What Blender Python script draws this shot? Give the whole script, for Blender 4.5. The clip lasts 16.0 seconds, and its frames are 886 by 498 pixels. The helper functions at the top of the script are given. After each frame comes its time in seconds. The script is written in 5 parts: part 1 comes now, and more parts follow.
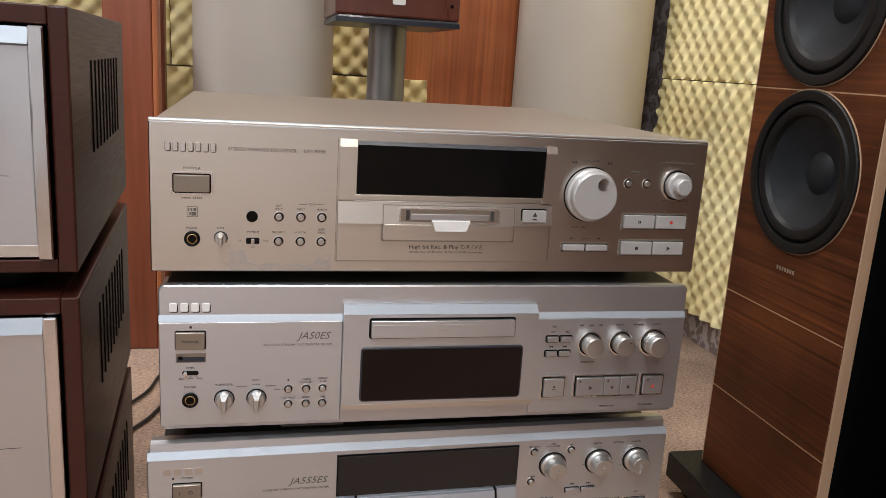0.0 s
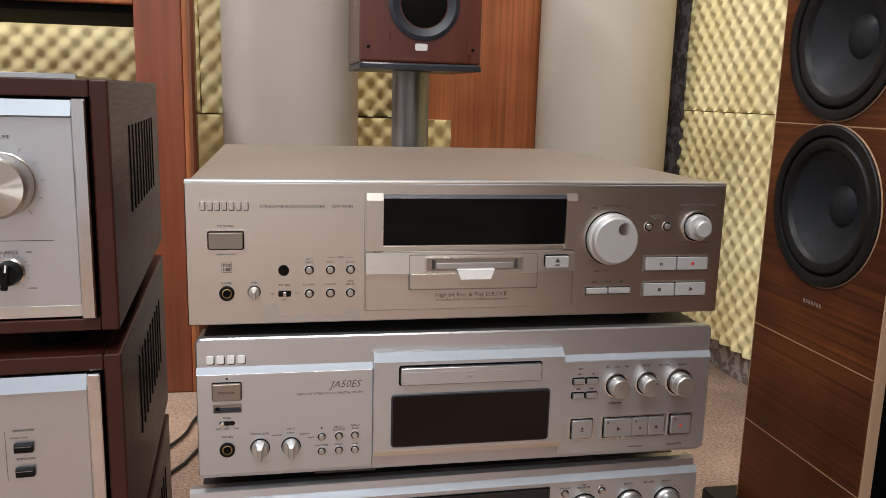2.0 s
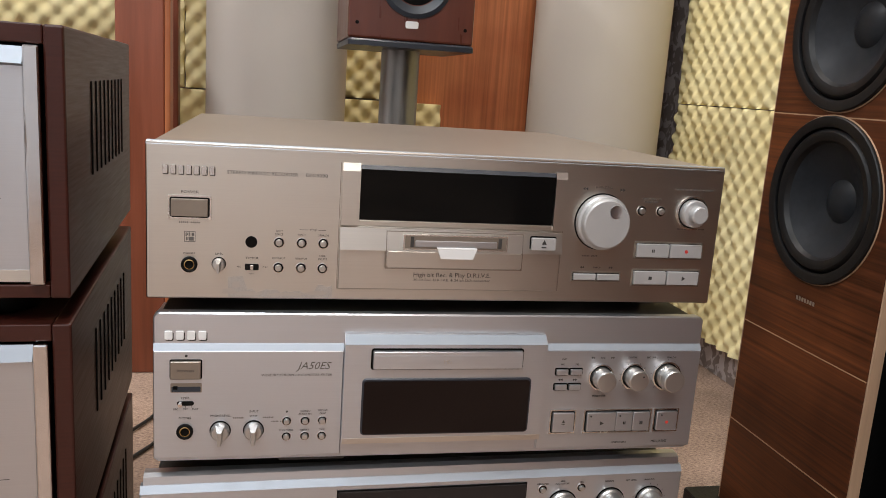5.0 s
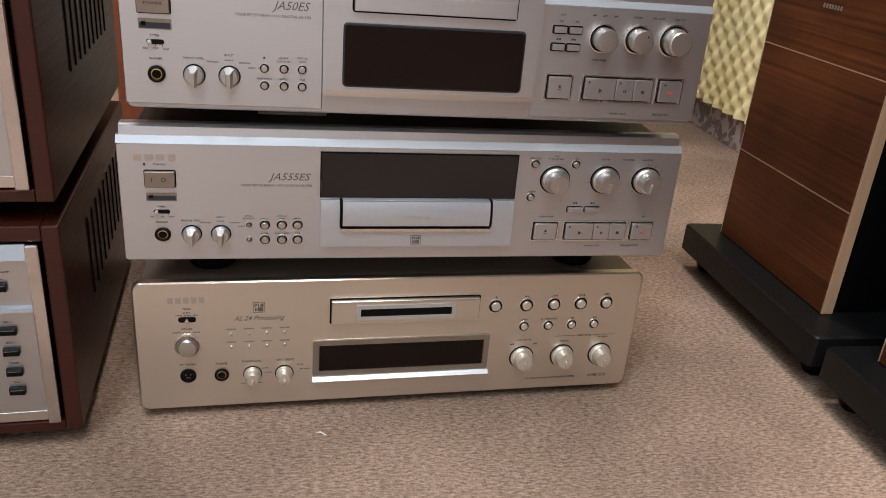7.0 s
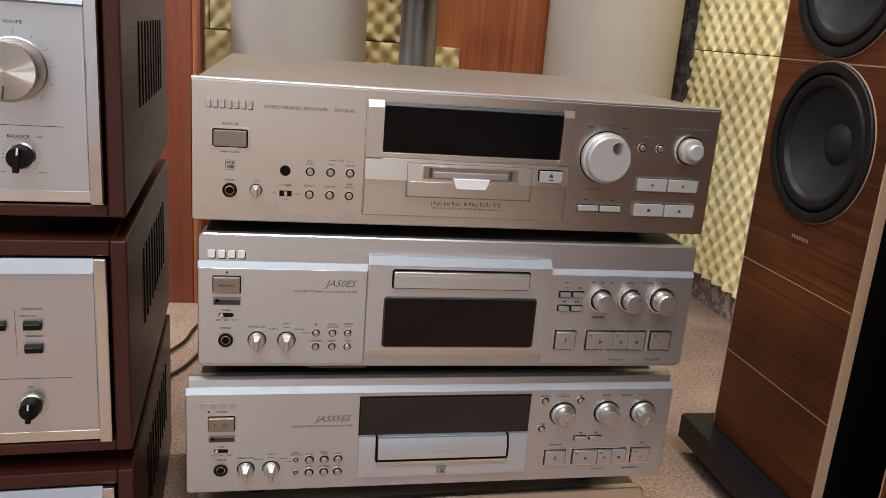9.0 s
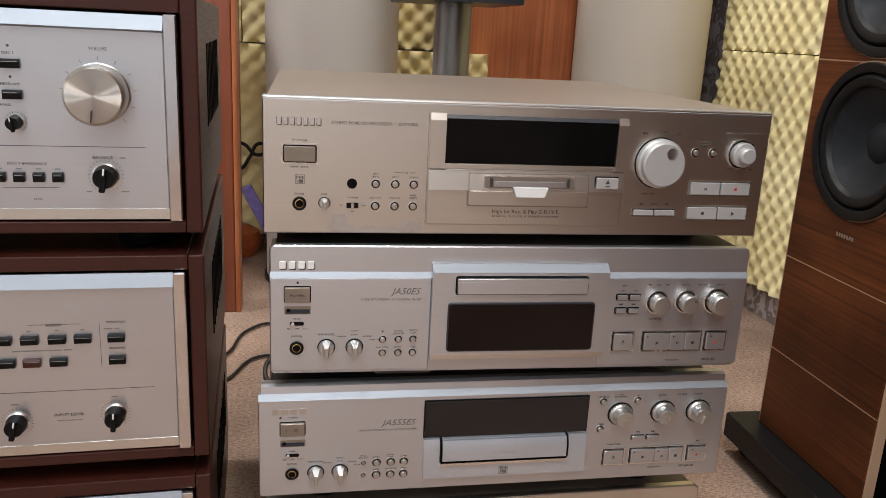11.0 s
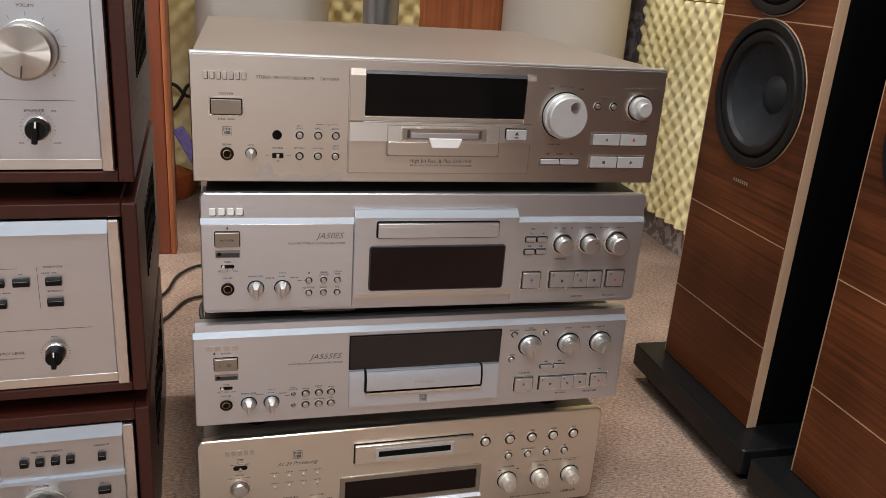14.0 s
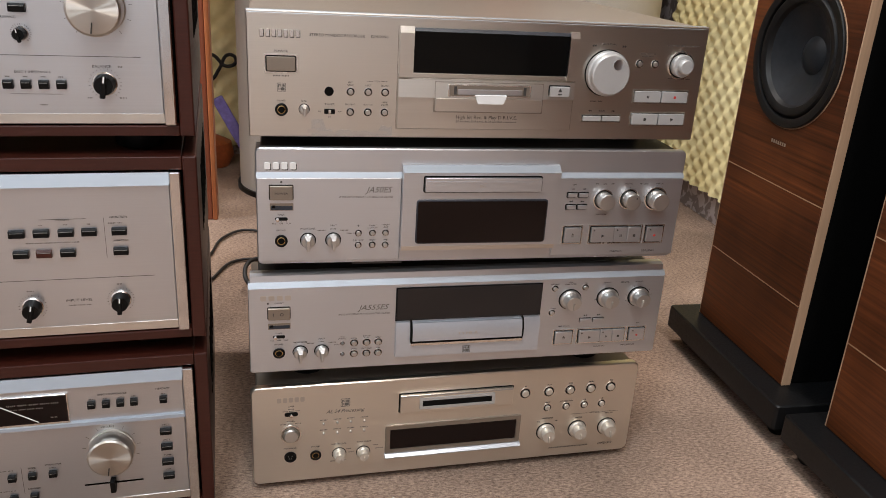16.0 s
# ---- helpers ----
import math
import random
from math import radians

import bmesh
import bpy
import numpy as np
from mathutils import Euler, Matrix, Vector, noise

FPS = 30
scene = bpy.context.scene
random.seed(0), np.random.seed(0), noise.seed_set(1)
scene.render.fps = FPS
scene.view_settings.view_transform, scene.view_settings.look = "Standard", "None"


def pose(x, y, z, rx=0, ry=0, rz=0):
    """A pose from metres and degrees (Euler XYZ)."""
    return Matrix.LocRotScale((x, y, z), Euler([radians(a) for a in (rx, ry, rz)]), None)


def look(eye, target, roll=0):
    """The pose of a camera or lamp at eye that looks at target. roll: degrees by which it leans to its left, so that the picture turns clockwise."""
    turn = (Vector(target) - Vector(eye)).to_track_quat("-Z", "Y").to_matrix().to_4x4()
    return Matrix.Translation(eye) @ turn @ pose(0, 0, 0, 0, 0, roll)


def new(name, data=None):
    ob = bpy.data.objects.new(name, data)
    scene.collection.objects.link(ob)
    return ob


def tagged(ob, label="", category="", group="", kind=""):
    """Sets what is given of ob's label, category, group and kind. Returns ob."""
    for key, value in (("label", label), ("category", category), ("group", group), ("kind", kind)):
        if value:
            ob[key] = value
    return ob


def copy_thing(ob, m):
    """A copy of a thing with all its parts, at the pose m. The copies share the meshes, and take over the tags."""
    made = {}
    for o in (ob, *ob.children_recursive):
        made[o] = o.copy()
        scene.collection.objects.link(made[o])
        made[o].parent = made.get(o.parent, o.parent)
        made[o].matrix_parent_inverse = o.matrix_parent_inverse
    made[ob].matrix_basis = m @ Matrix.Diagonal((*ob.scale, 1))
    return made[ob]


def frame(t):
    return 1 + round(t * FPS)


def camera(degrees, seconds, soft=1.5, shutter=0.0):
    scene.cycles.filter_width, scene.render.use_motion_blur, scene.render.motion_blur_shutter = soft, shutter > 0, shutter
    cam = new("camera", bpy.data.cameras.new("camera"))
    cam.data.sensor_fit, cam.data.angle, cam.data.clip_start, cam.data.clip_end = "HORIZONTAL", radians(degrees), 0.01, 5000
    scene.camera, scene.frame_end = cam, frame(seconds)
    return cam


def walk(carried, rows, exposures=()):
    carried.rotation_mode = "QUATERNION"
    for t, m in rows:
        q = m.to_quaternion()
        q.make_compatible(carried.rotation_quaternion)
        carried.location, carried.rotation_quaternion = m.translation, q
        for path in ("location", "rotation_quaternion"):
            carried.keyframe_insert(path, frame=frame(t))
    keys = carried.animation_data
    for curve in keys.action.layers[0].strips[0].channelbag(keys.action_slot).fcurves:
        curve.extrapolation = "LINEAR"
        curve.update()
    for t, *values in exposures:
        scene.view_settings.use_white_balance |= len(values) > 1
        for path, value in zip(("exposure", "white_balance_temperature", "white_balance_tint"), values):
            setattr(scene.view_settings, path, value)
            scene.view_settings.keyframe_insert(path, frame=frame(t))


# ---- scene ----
cam = camera(57.7, 16.0, soft=0.8, shutter=0.1)
PATH = [
    (0, (-0.139, -0.604, 0.57), (0.296, 1.295, 0.12), 3.6),
    (0.5, (-0.129, -0.614, 0.578), (0.292, 1.292, 0.14), 3.3),
    (1, (-0.13, -0.619, 0.586), (0.27, 1.298, 0.179), 2.4),
    (1.5, (-0.132, -0.62, 0.587), (0.253, 1.304, 0.197), 1.8),
    (2, (-0.14, -0.619, 0.587), (0.225, 1.311, 0.21), 1.6),
    (2.5, (-0.136, -0.614, 0.581), (0.218, 1.319, 0.206), 1.6),
    (3, (-0.131, -0.602, 0.576), (0.221, 1.33, 0.198), 1.6),
    (5.5, (-0.125, -0.584, 0.563), (0.272, 1.332, 0.147), 4.4),
    (6, (-0.097, -0.588, 0.523), (0.287, 1.312, 0.029), 4.6),
    (6.5, (-0.094, -0.585, 0.462), (0.28, 1.26, -0.213), 4.6),
    (7, (-0.096, -0.594, 0.436), (0.263, 1.203, -0.367), 4.8),
    (7.2, (-0.095, -0.595, 0.434), (0.26, 1.185, -0.405), 5.0),
    (7.5, (-0.089, -0.598, 0.461), (0.269, 1.202, -0.333), 4.8),
    (8, (-0.103, -0.613, 0.52), (0.256, 1.242, -0.134), 4.7),
    (8.5, (-0.126, -0.638, 0.554), (0.237, 1.249, -0.001), 4.7),
    (10.8, (-0.165, -0.657, 0.582), (0.16, 1.251, 0.076), 3.1),
    (11, (-0.178, -0.66, 0.575), (0.137, 1.245, 0.054), 2.9),
    (11.5, (-0.184, -0.648, 0.566), (0.102, 1.245, -0.015), 1.8),
    (12, (-0.178, -0.661, 0.574), (0.142, 1.211, -0.055), 1.6),
    (12.5, (-0.176, -0.66, 0.55), (0.14, 1.112, -0.323), 1.7),
    (13, (-0.167, -0.696, 0.55), (0.22, 1.083, -0.28), 3.1),
    (13.5, (-0.164, -0.698, 0.59), (0.286, 1.121, -0.109), 3.9),
    (14, (-0.169, -0.714, 0.598), (0.289, 1.118, -0.06), 4.0),
    (14.5, (-0.177, -0.736, 0.604), (0.284, 1.104, -0.031), 3.8),
    (15, (-0.197, -0.751, 0.607), (0.245, 1.099, -0.012), 3.7),
    (15.5, (-0.198, -0.747, 0.603), (0.207, 1.097, -0.058), 3.5),
    (16, (-0.192, -0.742, 0.585), (0.2, 1.084, -0.132), 3.5),
]
walk(cam, [(t, look(eye, target, roll)) for t, eye, target, roll in PATH])

# ---- light ----
world = bpy.data.worlds.new("room_air")
scene.world = world
world.use_nodes = True
world.node_tree.nodes["Background"].inputs[0].default_value = (0.92, 0.93, 1.0, 1)
world.node_tree.nodes["Background"].inputs[1].default_value = 0.02
scene.view_settings.exposure = -0.58


def ceiling_lamp(x, y, power, radius, colour):
    data = bpy.data.lights.new("ceiling_spot", "AREA")
    data.shape, data.size, data.energy, data.color = "DISK", radius * 2, power, colour
    lamp = new("ceiling_spot_light", data)
    lamp.matrix_world = pose(x, y, 2.515)
    return lamp


# Front and rear lamps follow glints and shadow; the last three are unseen fill.
COOL, PLAIN, WARM = (0.79, 0.91, 1.0), (0.92, 0.93, 0.97), (1.0, 0.93, 0.88)
LAMPS = [(-0.55, -1.05, 36, 0.22, COOL), (0.08, -1.50, 36, 0.22, WARM), (0.06, 0.80, 31, 0.16, WARM), (-1.5, 0.5, 46, 0.16, PLAIN), (-1.4, -2.2, 30, 0.2, COOL), (-0.35, -2.7, 20, 0.2, PLAIN)]
for lx, ly, watts, lr, tint in LAMPS:
    ceiling_lamp(lx, ly, watts, lr, tint)


# ---- materials ----
def material(name, base, rough=0.5, metal=0.0, grain=None, bump=0.0, vary=0.08, rvary=0.1, coat=0.0, spec=0.5, second=None, second_scale=3.0):
    """grain: three scales of a noise in the thing's own metres; second: a colour mixed in at a coarser scale."""
    m = bpy.data.materials.new(name)
    m.use_nodes = True
    nt = m.node_tree
    b = nt.nodes["Principled BSDF"]
    b.inputs["Roughness"].default_value, b.inputs["Metallic"].default_value = rough, metal
    b.inputs["Coat Weight"].default_value, b.inputs["Specular IOR Level"].default_value = coat, spec
    b.inputs["Coat Roughness"].default_value = 0.15
    b.inputs["Base Color"].default_value = (*base, 1)
    if grain is None:
        return m
    co = nt.nodes.new("ShaderNodeTexCoord")
    mp = nt.nodes.new("ShaderNodeMapping")
    mp.inputs["Scale"].default_value = grain
    fine = nt.nodes.new("ShaderNodeTexNoise")
    fine.inputs["Scale"].default_value, fine.inputs["Detail"].default_value, fine.inputs["Roughness"].default_value = 1.0, 4.0, 0.6
    nt.links.new(co.outputs["Object"], mp.inputs[0])
    nt.links.new(mp.outputs[0], fine.inputs["Vector"])
    big = nt.nodes.new("ShaderNodeTexNoise")
    big.inputs["Scale"].default_value, big.inputs["Detail"].default_value = second_scale, 3.0
    nt.links.new(co.outputs["Object"], big.inputs["Vector"])
    ramp = nt.nodes.new("ShaderNodeMapRange")
    ramp.inputs[1].default_value, ramp.inputs[2].default_value = 0.3, 0.7
    ramp.inputs[3].default_value, ramp.inputs[4].default_value = 1 - vary, 1 + vary
    nt.links.new(fine.outputs[0], ramp.inputs[0])
    mix = nt.nodes.new("ShaderNodeMix")
    mix.data_type = "RGBA"
    mix.inputs["A"].default_value = (*base, 1)
    mix.inputs["B"].default_value = (*(second or [c * 0.86 for c in base]), 1)
    spread = nt.nodes.new("ShaderNodeMapRange")
    spread.inputs[1].default_value, spread.inputs[2].default_value = 0.35, 0.65
    nt.links.new(big.outputs[0], spread.inputs[0])
    nt.links.new(spread.outputs[0], mix.inputs["Factor"])
    mul = nt.nodes.new("ShaderNodeVectorMath")
    mul.operation = "SCALE"
    nt.links.new(mix.outputs["Result"], mul.inputs[0])
    nt.links.new(ramp.outputs[0], mul.inputs["Scale"])
    nt.links.new(mul.outputs[0], b.inputs["Base Color"])
    rr = nt.nodes.new("ShaderNodeMapRange")
    rr.inputs[1].default_value, rr.inputs[2].default_value = 0.3, 0.7
    rr.inputs[3].default_value, rr.inputs[4].default_value = max(0.02, rough - rvary), min(1, rough + rvary)
    nt.links.new(fine.outputs[0], rr.inputs[0])
    nt.links.new(rr.outputs[0], b.inputs["Roughness"])
    if bump:
        bp = nt.nodes.new("ShaderNodeBump")
        bp.inputs["Strength"].default_value, bp.inputs["Distance"].default_value = 1.0, bump
        nt.links.new(fine.outputs[0], bp.inputs["Height"])
        nt.links.new(bp.outputs[0], b.inputs["Normal"])
    return m


BRUSH = (7, 7, 2600)
M_CHAMP = material("champagne_brushed_aluminium", (0.665, 0.628, 0.572), 0.30, 1.0, BRUSH, 0.0000006, 0.026, 0.010)
M_SILVER = material("silver_brushed_aluminium", (0.61, 0.618, 0.642), 0.34, 0.90, BRUSH, 0.0000010, 0.026, 0.015)
M_GOLD = material("gold_brushed_aluminium", (0.75, 0.70, 0.62), 0.32, 0.95, BRUSH, 0.0000015, 0.016, 0.015)
M_PANEL = material("bright_brushed_aluminium", (0.585, 0.598, 0.625), 0.31, 1.0, BRUSH, 0.0000015, 0.028, 0.015)
for brushed in (M_CHAMP, M_SILVER, M_GOLD, M_PANEL):
    # brushed along x, so that highlights spread up and down
    up = brushed.node_tree.nodes.new("ShaderNodeCombineXYZ")
    up.inputs[2].default_value = 1.0
    surface = brushed.node_tree.nodes["Principled BSDF"]
    surface.inputs["Anisotropic"].default_value = 0.6
    brushed.node_tree.links.new(up.outputs[0], surface.inputs["Tangent"])
M_BEVEL = material("pale_blue_silver_bevel", (0.40, 0.43, 0.47), 0.60, 1.0, BRUSH, 0.000004, 0.02, 0.03)
M_PALE = material("pale_silver_paint", (0.60, 0.64, 0.70), 0.36, 0.75, (300, 300, 300), 0.0, 0.02, 0.03)
M_SATIN = material("satin_aluminium", (0.78, 0.76, 0.73), 0.24, 1.0, (60, 60, 60), 0.0, 0.03, 0.04)
M_BRONZE = material("satin_bronze_grey_plastic", (0.30, 0.255, 0.21), 0.40, 0.7, (60, 60, 60), 0.0, 0.04, 0.05)
M_KNOB = material("bead_blasted_aluminium", (0.60, 0.58, 0.55), 0.34, 0.92, (60, 60, 60), 0.0, 0.02, 0.02)
M_FILM = material("clouded_film", (0.60, 0.58, 0.55), 0.42, 0.8, (900, 900, 900), 0.00003, 0.12, 0.1)
M_GRIP = material("grey_satin_metal_grip", (0.56, 0.55, 0.53), 0.36, 0.9, (60, 60, 60), 0.0, 0.02, 0.02)
M_PEARL = material("pearl_gold_satin_plastic", (0.66, 0.60, 0.52), 0.34, 0.55, (60, 60, 60), 0.0, 0.02, 0.02)
M_MATTE = material("light_silver_satin_plastic", (0.52, 0.51, 0.50), 0.40, 0.4, (60, 60, 60), 0.0, 0.02, 0.02)
M_SPUN = material("spun_aluminium", (0.58, 0.55, 0.50), 0.32, 1.0)
spin = M_SPUN.node_tree.nodes.new("ShaderNodeTangent")
spin.direction_type, spin.axis = "RADIAL", "Y"
M_SPUN.node_tree.links.new(spin.outputs[0], M_SPUN.node_tree.nodes["Principled BSDF"].inputs["Tangent"])
M_SPUN.node_tree.nodes["Principled BSDF"].inputs["Anisotropic"].default_value = 1.0
M_CASE = material("champagne_painted_steel", (0.255, 0.21, 0.17), 0.42, 0.25, (1400, 1400, 1400), 0.00004, 0.06, 0.08)
M_DARKCASE = material("dark_grey_painted_steel", (0.05, 0.045, 0.04), 0.5, 0.2, (900, 900, 900), 0.00003, 0.1, 0.08)
M_GLASS = material("black_display_glass", (0.004, 0.004, 0.004), 0.07, 0.0, (4, 4, 4), 0.0, 0.1, 0.02, spec=0.12)
M_SMOKE = material("smoked_display_glass", (0.011, 0.0062, 0.0052), 0.10, 0.0, (4, 4, 4), 0.0, 0.1, 0.02, spec=0.16)
M_SMOKEPALE = material("pale_smoked_glass", (0.022, 0.018, 0.017), 0.12, 0.0, (4, 4, 4), 0.0, 0.1, 0.02, spec=0.28)
M_BLACK = material("black_gap", (0.005, 0.0045, 0.004), 0.8, spec=0.08)
M_PLASTIC = material("black_plastic", (0.0035, 0.0033, 0.0033), 0.45, 0.0, (500, 500, 500), 0.00002, 0.15, 0.08, spec=0.18)
M_INK = material("dark_print", (0.040, 0.035, 0.032), 0.7)
M_FINE = material("fine_print", (0.11, 0.10, 0.09), 0.7)
M_FAINT = material("embossed_metal", (0.60, 0.57, 0.53), 0.45, 1.0)
M_WHITE = material("white_label", (0.78, 0.77, 0.75), 0.5)
M_RED = material("red_print", (0.55, 0.04, 0.03), 0.5)
M_POLISH = material("polished_aluminium", (0.70, 0.70, 0.71), 0.14, 1.0, (60, 60, 60), 0.0, 0.03, 0.03)
M_BRASS = material("brass", (0.55, 0.40, 0.18), 0.25, 1.0)
M_MAHOG = material("dark_mahogany_veneer", (0.048, 0.0105, 0.0062), 0.34, 0.0, (6, 14, 420), 0.00001, 0.2, 0.05, spec=0.38, second=(0.034, 0.0085, 0.0055), second_scale=5)
M_WALNUT = material("walnut_veneer", (0.118, 0.034, 0.0100), 0.46, 0.0, (2.5, 60, 230), 0.00003, 0.55, 0.08, coat=0.02, spec=0.25, second=(0.055, 0.0155, 0.0055), second_scale=6)
M_EDGE = material("pale_walnut_edge", (0.42, 0.27, 0.17), 0.5, 0.0, (200, 200, 8), 0.00003, 0.12, 0.08)
M_INLAY = material("pale_inlay_line", (0.36, 0.22, 0.13), 0.5)
M_LEATHER = material("black_leatherette", (0.0022, 0.0022, 0.0022), 0.6, 0.0, (300, 300, 300), 0.00015, 0.2, 0.08, spec=0.08)
M_RUBBER = material("black_rubber", (0.005, 0.005, 0.0055), 0.5, 0.0, (200, 200, 200), 0.0, 0.1, 0.05, spec=0.3)
M_CONE = material("dark_grey_cone", (0.020, 0.022, 0.025), 0.42, 0.0, (120, 120, 120), 0.00008, 0.15, 0.08, spec=0.2)
M_BASE = material("black_satin_lacquer", (0.007, 0.007, 0.0075), 0.42, 0.0, (300, 300, 300), 0.00003, 0.2, 0.1, spec=0.25)
M_CHERRY = material("cherry_veneer", (0.44, 0.15, 0.055), 0.42, 0.0, (95, 95, 1.6), 0.00004, 0.34, 0.08, second=(0.36, 0.105, 0.036), second_scale=7)
M_REDWOOD = material("reddish_stained_wood", (0.26, 0.070, 0.032), 0.42, 0.0, (60, 60, 3), 0.00004, 0.2, 0.08, coat=0.15)
M_DEEPRED = material("dark_cherry_lacquer", (0.105, 0.026, 0.014), 0.3, 0.0, (30, 30, 4), 0.00002, 0.2, 0.06, coat=0.3)
M_FABRIC = material("beige_stretched_fabric", (0.56, 0.51, 0.45), 0.9, 0.0, (900, 900, 900), 0.0002, 0.1, 0.05, second=(0.52, 0.465, 0.41), second_scale=4)
M_FOAM = material("yellow_egg_crate_foam", (0.90, 0.805, 0.47), 0.92, 0.0, (500, 500, 500), 0.0004, 0.08, 0.04, second=(0.80, 0.68, 0.35), second_scale=6, spec=0.2)
M_NAVY = material("dark_slate_lacquer", (0.022, 0.026, 0.036), 0.35, 0.0, (100, 100, 100), 0.0, 0.1, 0.05)
M_PORT = material("blue_grey_plastic", (0.020, 0.026, 0.037), 0.4, 0.0, (100, 100, 100), 0.0, 0.1, 0.05)
M_STEEL = material("grey_satin_pole", (0.26, 0.25, 0.235), 0.34, 0.75, (200, 200, 6), 0.00002, 0.08, 0.06)
M_CORD = material("black_rubber_cord", (0.012, 0.010, 0.010), 0.5)
M_PURPLE = material("purple_plastic", (0.24, 0.20, 0.55), 0.4, 0.0, (80, 80, 80), 0.0, 0.2, 0.1)
M_ORANGE = material("orange_plastic", (0.42, 0.10, 0.03), 0.4, 0.0, (80, 80, 80), 0.0, 0.2, 0.1)
M_PLASTER = material("pale_grey_plaster", (0.66, 0.66, 0.68), 0.85, 0.0, (90, 90, 90), 0.0004, 0.06, 0.05)
M_CEIL = material("white_ceiling_paint", (0.80, 0.77, 0.72), 0.9, 0.0, (60, 60, 60), 0.0003, 0.03, 0.03)
M_GLOW = bpy.data.materials.new("lamp_glass")
M_GLOW.use_nodes = True
M_GLOW.node_tree.nodes["Principled BSDF"].inputs["Emission Color"].default_value = (1.0, 0.96, 0.93, 1)
M_GLOW.node_tree.nodes["Principled BSDF"].inputs["Emission Strength"].default_value = 6.0


def carpet_material():
    m = bpy.data.materials.new("beige_loop_pile_carpet")
    m.use_nodes = True
    nt = m.node_tree
    b = nt.nodes["Principled BSDF"]
    b.inputs["Roughness"].default_value, b.inputs["Specular IOR Level"].default_value = 0.95, 0.15
    co = nt.nodes.new("ShaderNodeTexCoord")

    def noise_node(scale, sx, sy, detail):
        mp = nt.nodes.new("ShaderNodeMapping")
        mp.inputs["Scale"].default_value = (sx, sy, 1)
        n = nt.nodes.new("ShaderNodeTexNoise")
        n.inputs["Scale"].default_value, n.inputs["Detail"].default_value = scale, detail
        nt.links.new(co.outputs["Object"], mp.inputs[0])
        nt.links.new(mp.outputs[0], n.inputs["Vector"])
        return n

    fleck, loops, worn = noise_node(1.0, 170, 400, 3), noise_node(1.0, 480, 640, 2), noise_node(3.2, 1, 1, 5)
    ramp = nt.nodes.new("ShaderNodeValToRGB")
    e = ramp.color_ramp.elements
    e[0].position, e[0].color = 0.36, (0.185, 0.125, 0.095, 1)
    e[1].position, e[1].color = 0.64, (0.490, 0.350, 0.262, 1)
    mid = ramp.color_ramp.elements.new(0.48)
    mid.color = (0.315, 0.222, 0.170, 1)
    weave = nt.nodes.new("ShaderNodeMix")
    weave.inputs["Factor"].default_value = 0.35
    nt.links.new(fleck.outputs[0], weave.inputs["A"])
    nt.links.new(loops.outputs[0], weave.inputs["B"])
    nt.links.new(weave.outputs["Result"], ramp.inputs[0])
    tone = nt.nodes.new("ShaderNodeMapRange")
    tone.inputs[1].default_value, tone.inputs[2].default_value, tone.inputs[3].default_value, tone.inputs[4].default_value = 0.36, 0.64, 0.68, 1.30
    nt.links.new(worn.outputs[0], tone.inputs[0])
    mul = nt.nodes.new("ShaderNodeVectorMath")
    mul.operation = "SCALE"
    nt.links.new(ramp.outputs[0], mul.inputs[0])
    nt.links.new(tone.outputs[0], mul.inputs["Scale"])
    nt.links.new(mul.outputs[0], b.inputs["Base Color"])
    bp = nt.nodes.new("ShaderNodeBump")
    bp.inputs["Distance"].default_value = 0.0012
    add = nt.nodes.new("ShaderNodeMath")
    nt.links.new(fleck.outputs[0], add.inputs[0])
    nt.links.new(loops.outputs[0], add.inputs[1])
    nt.links.new(add.outputs[0], bp.inputs["Height"])
    nt.links.new(bp.outputs[0], b.inputs["Normal"])
    return m


def damask_material():
    m = bpy.data.materials.new("dark_damask_wallpaper")
    m.use_nodes = True
    nt = m.node_tree
    b = nt.nodes["Principled BSDF"]
    b.inputs["Roughness"].default_value = 0.6
    co = nt.nodes.new("ShaderNodeTexCoord")
    n = nt.nodes.new("ShaderNodeTexNoise")
    n.inputs["Scale"].default_value, n.inputs["Detail"].default_value, n.inputs["Distortion"].default_value = 26.0, 2.0, 1.6
    nt.links.new(co.outputs["Object"], n.inputs["Vector"])
    ramp = nt.nodes.new("ShaderNodeValToRGB")
    e = ramp.color_ramp.elements
    e[0].position, e[0].color = 0.48, (0.20, 0.155, 0.135, 1)
    e[1].position, e[1].color = 0.54, (0.42, 0.36, 0.345, 1)
    nt.links.new(n.outputs[0], ramp.inputs[0])
    nt.links.new(ramp.outputs[0], b.inputs["Base Color"])
    return m


M_CARPET, M_DAMASK = carpet_material(), damask_material()


# ---- builders ----
def thing(name, label, category, m, group="", kind=""):
    ob = new(name)
    ob.empty_display_size = 0.05
    ob.matrix_basis = m
    return tagged(ob, label, category, group, kind)


def mesh_object(name, bm, mat, smooth=True):
    me = bpy.data.meshes.new(name)
    bmesh.ops.recalc_face_normals(bm, faces=bm.faces)
    crease = 19 if len(bm.faces) < 60 else (34 if len(bm.faces) < 3500 else 89)
    bm.to_mesh(me)
    bm.free()
    me.materials.append(mat)
    if smooth:
        me.shade_smooth()
        me.set_sharp_from_angle(angle=radians(crease))
    return new(name, me)


def part(name, bm, mat, parent, label=""):
    ob = mesh_object(name, bm, mat)
    ob.parent = parent
    return tagged(ob, label)


def solid(name, bm, mat, label, category, kind="", group=""):
    return tagged(mesh_object(name, bm, mat), label, category, group, kind)


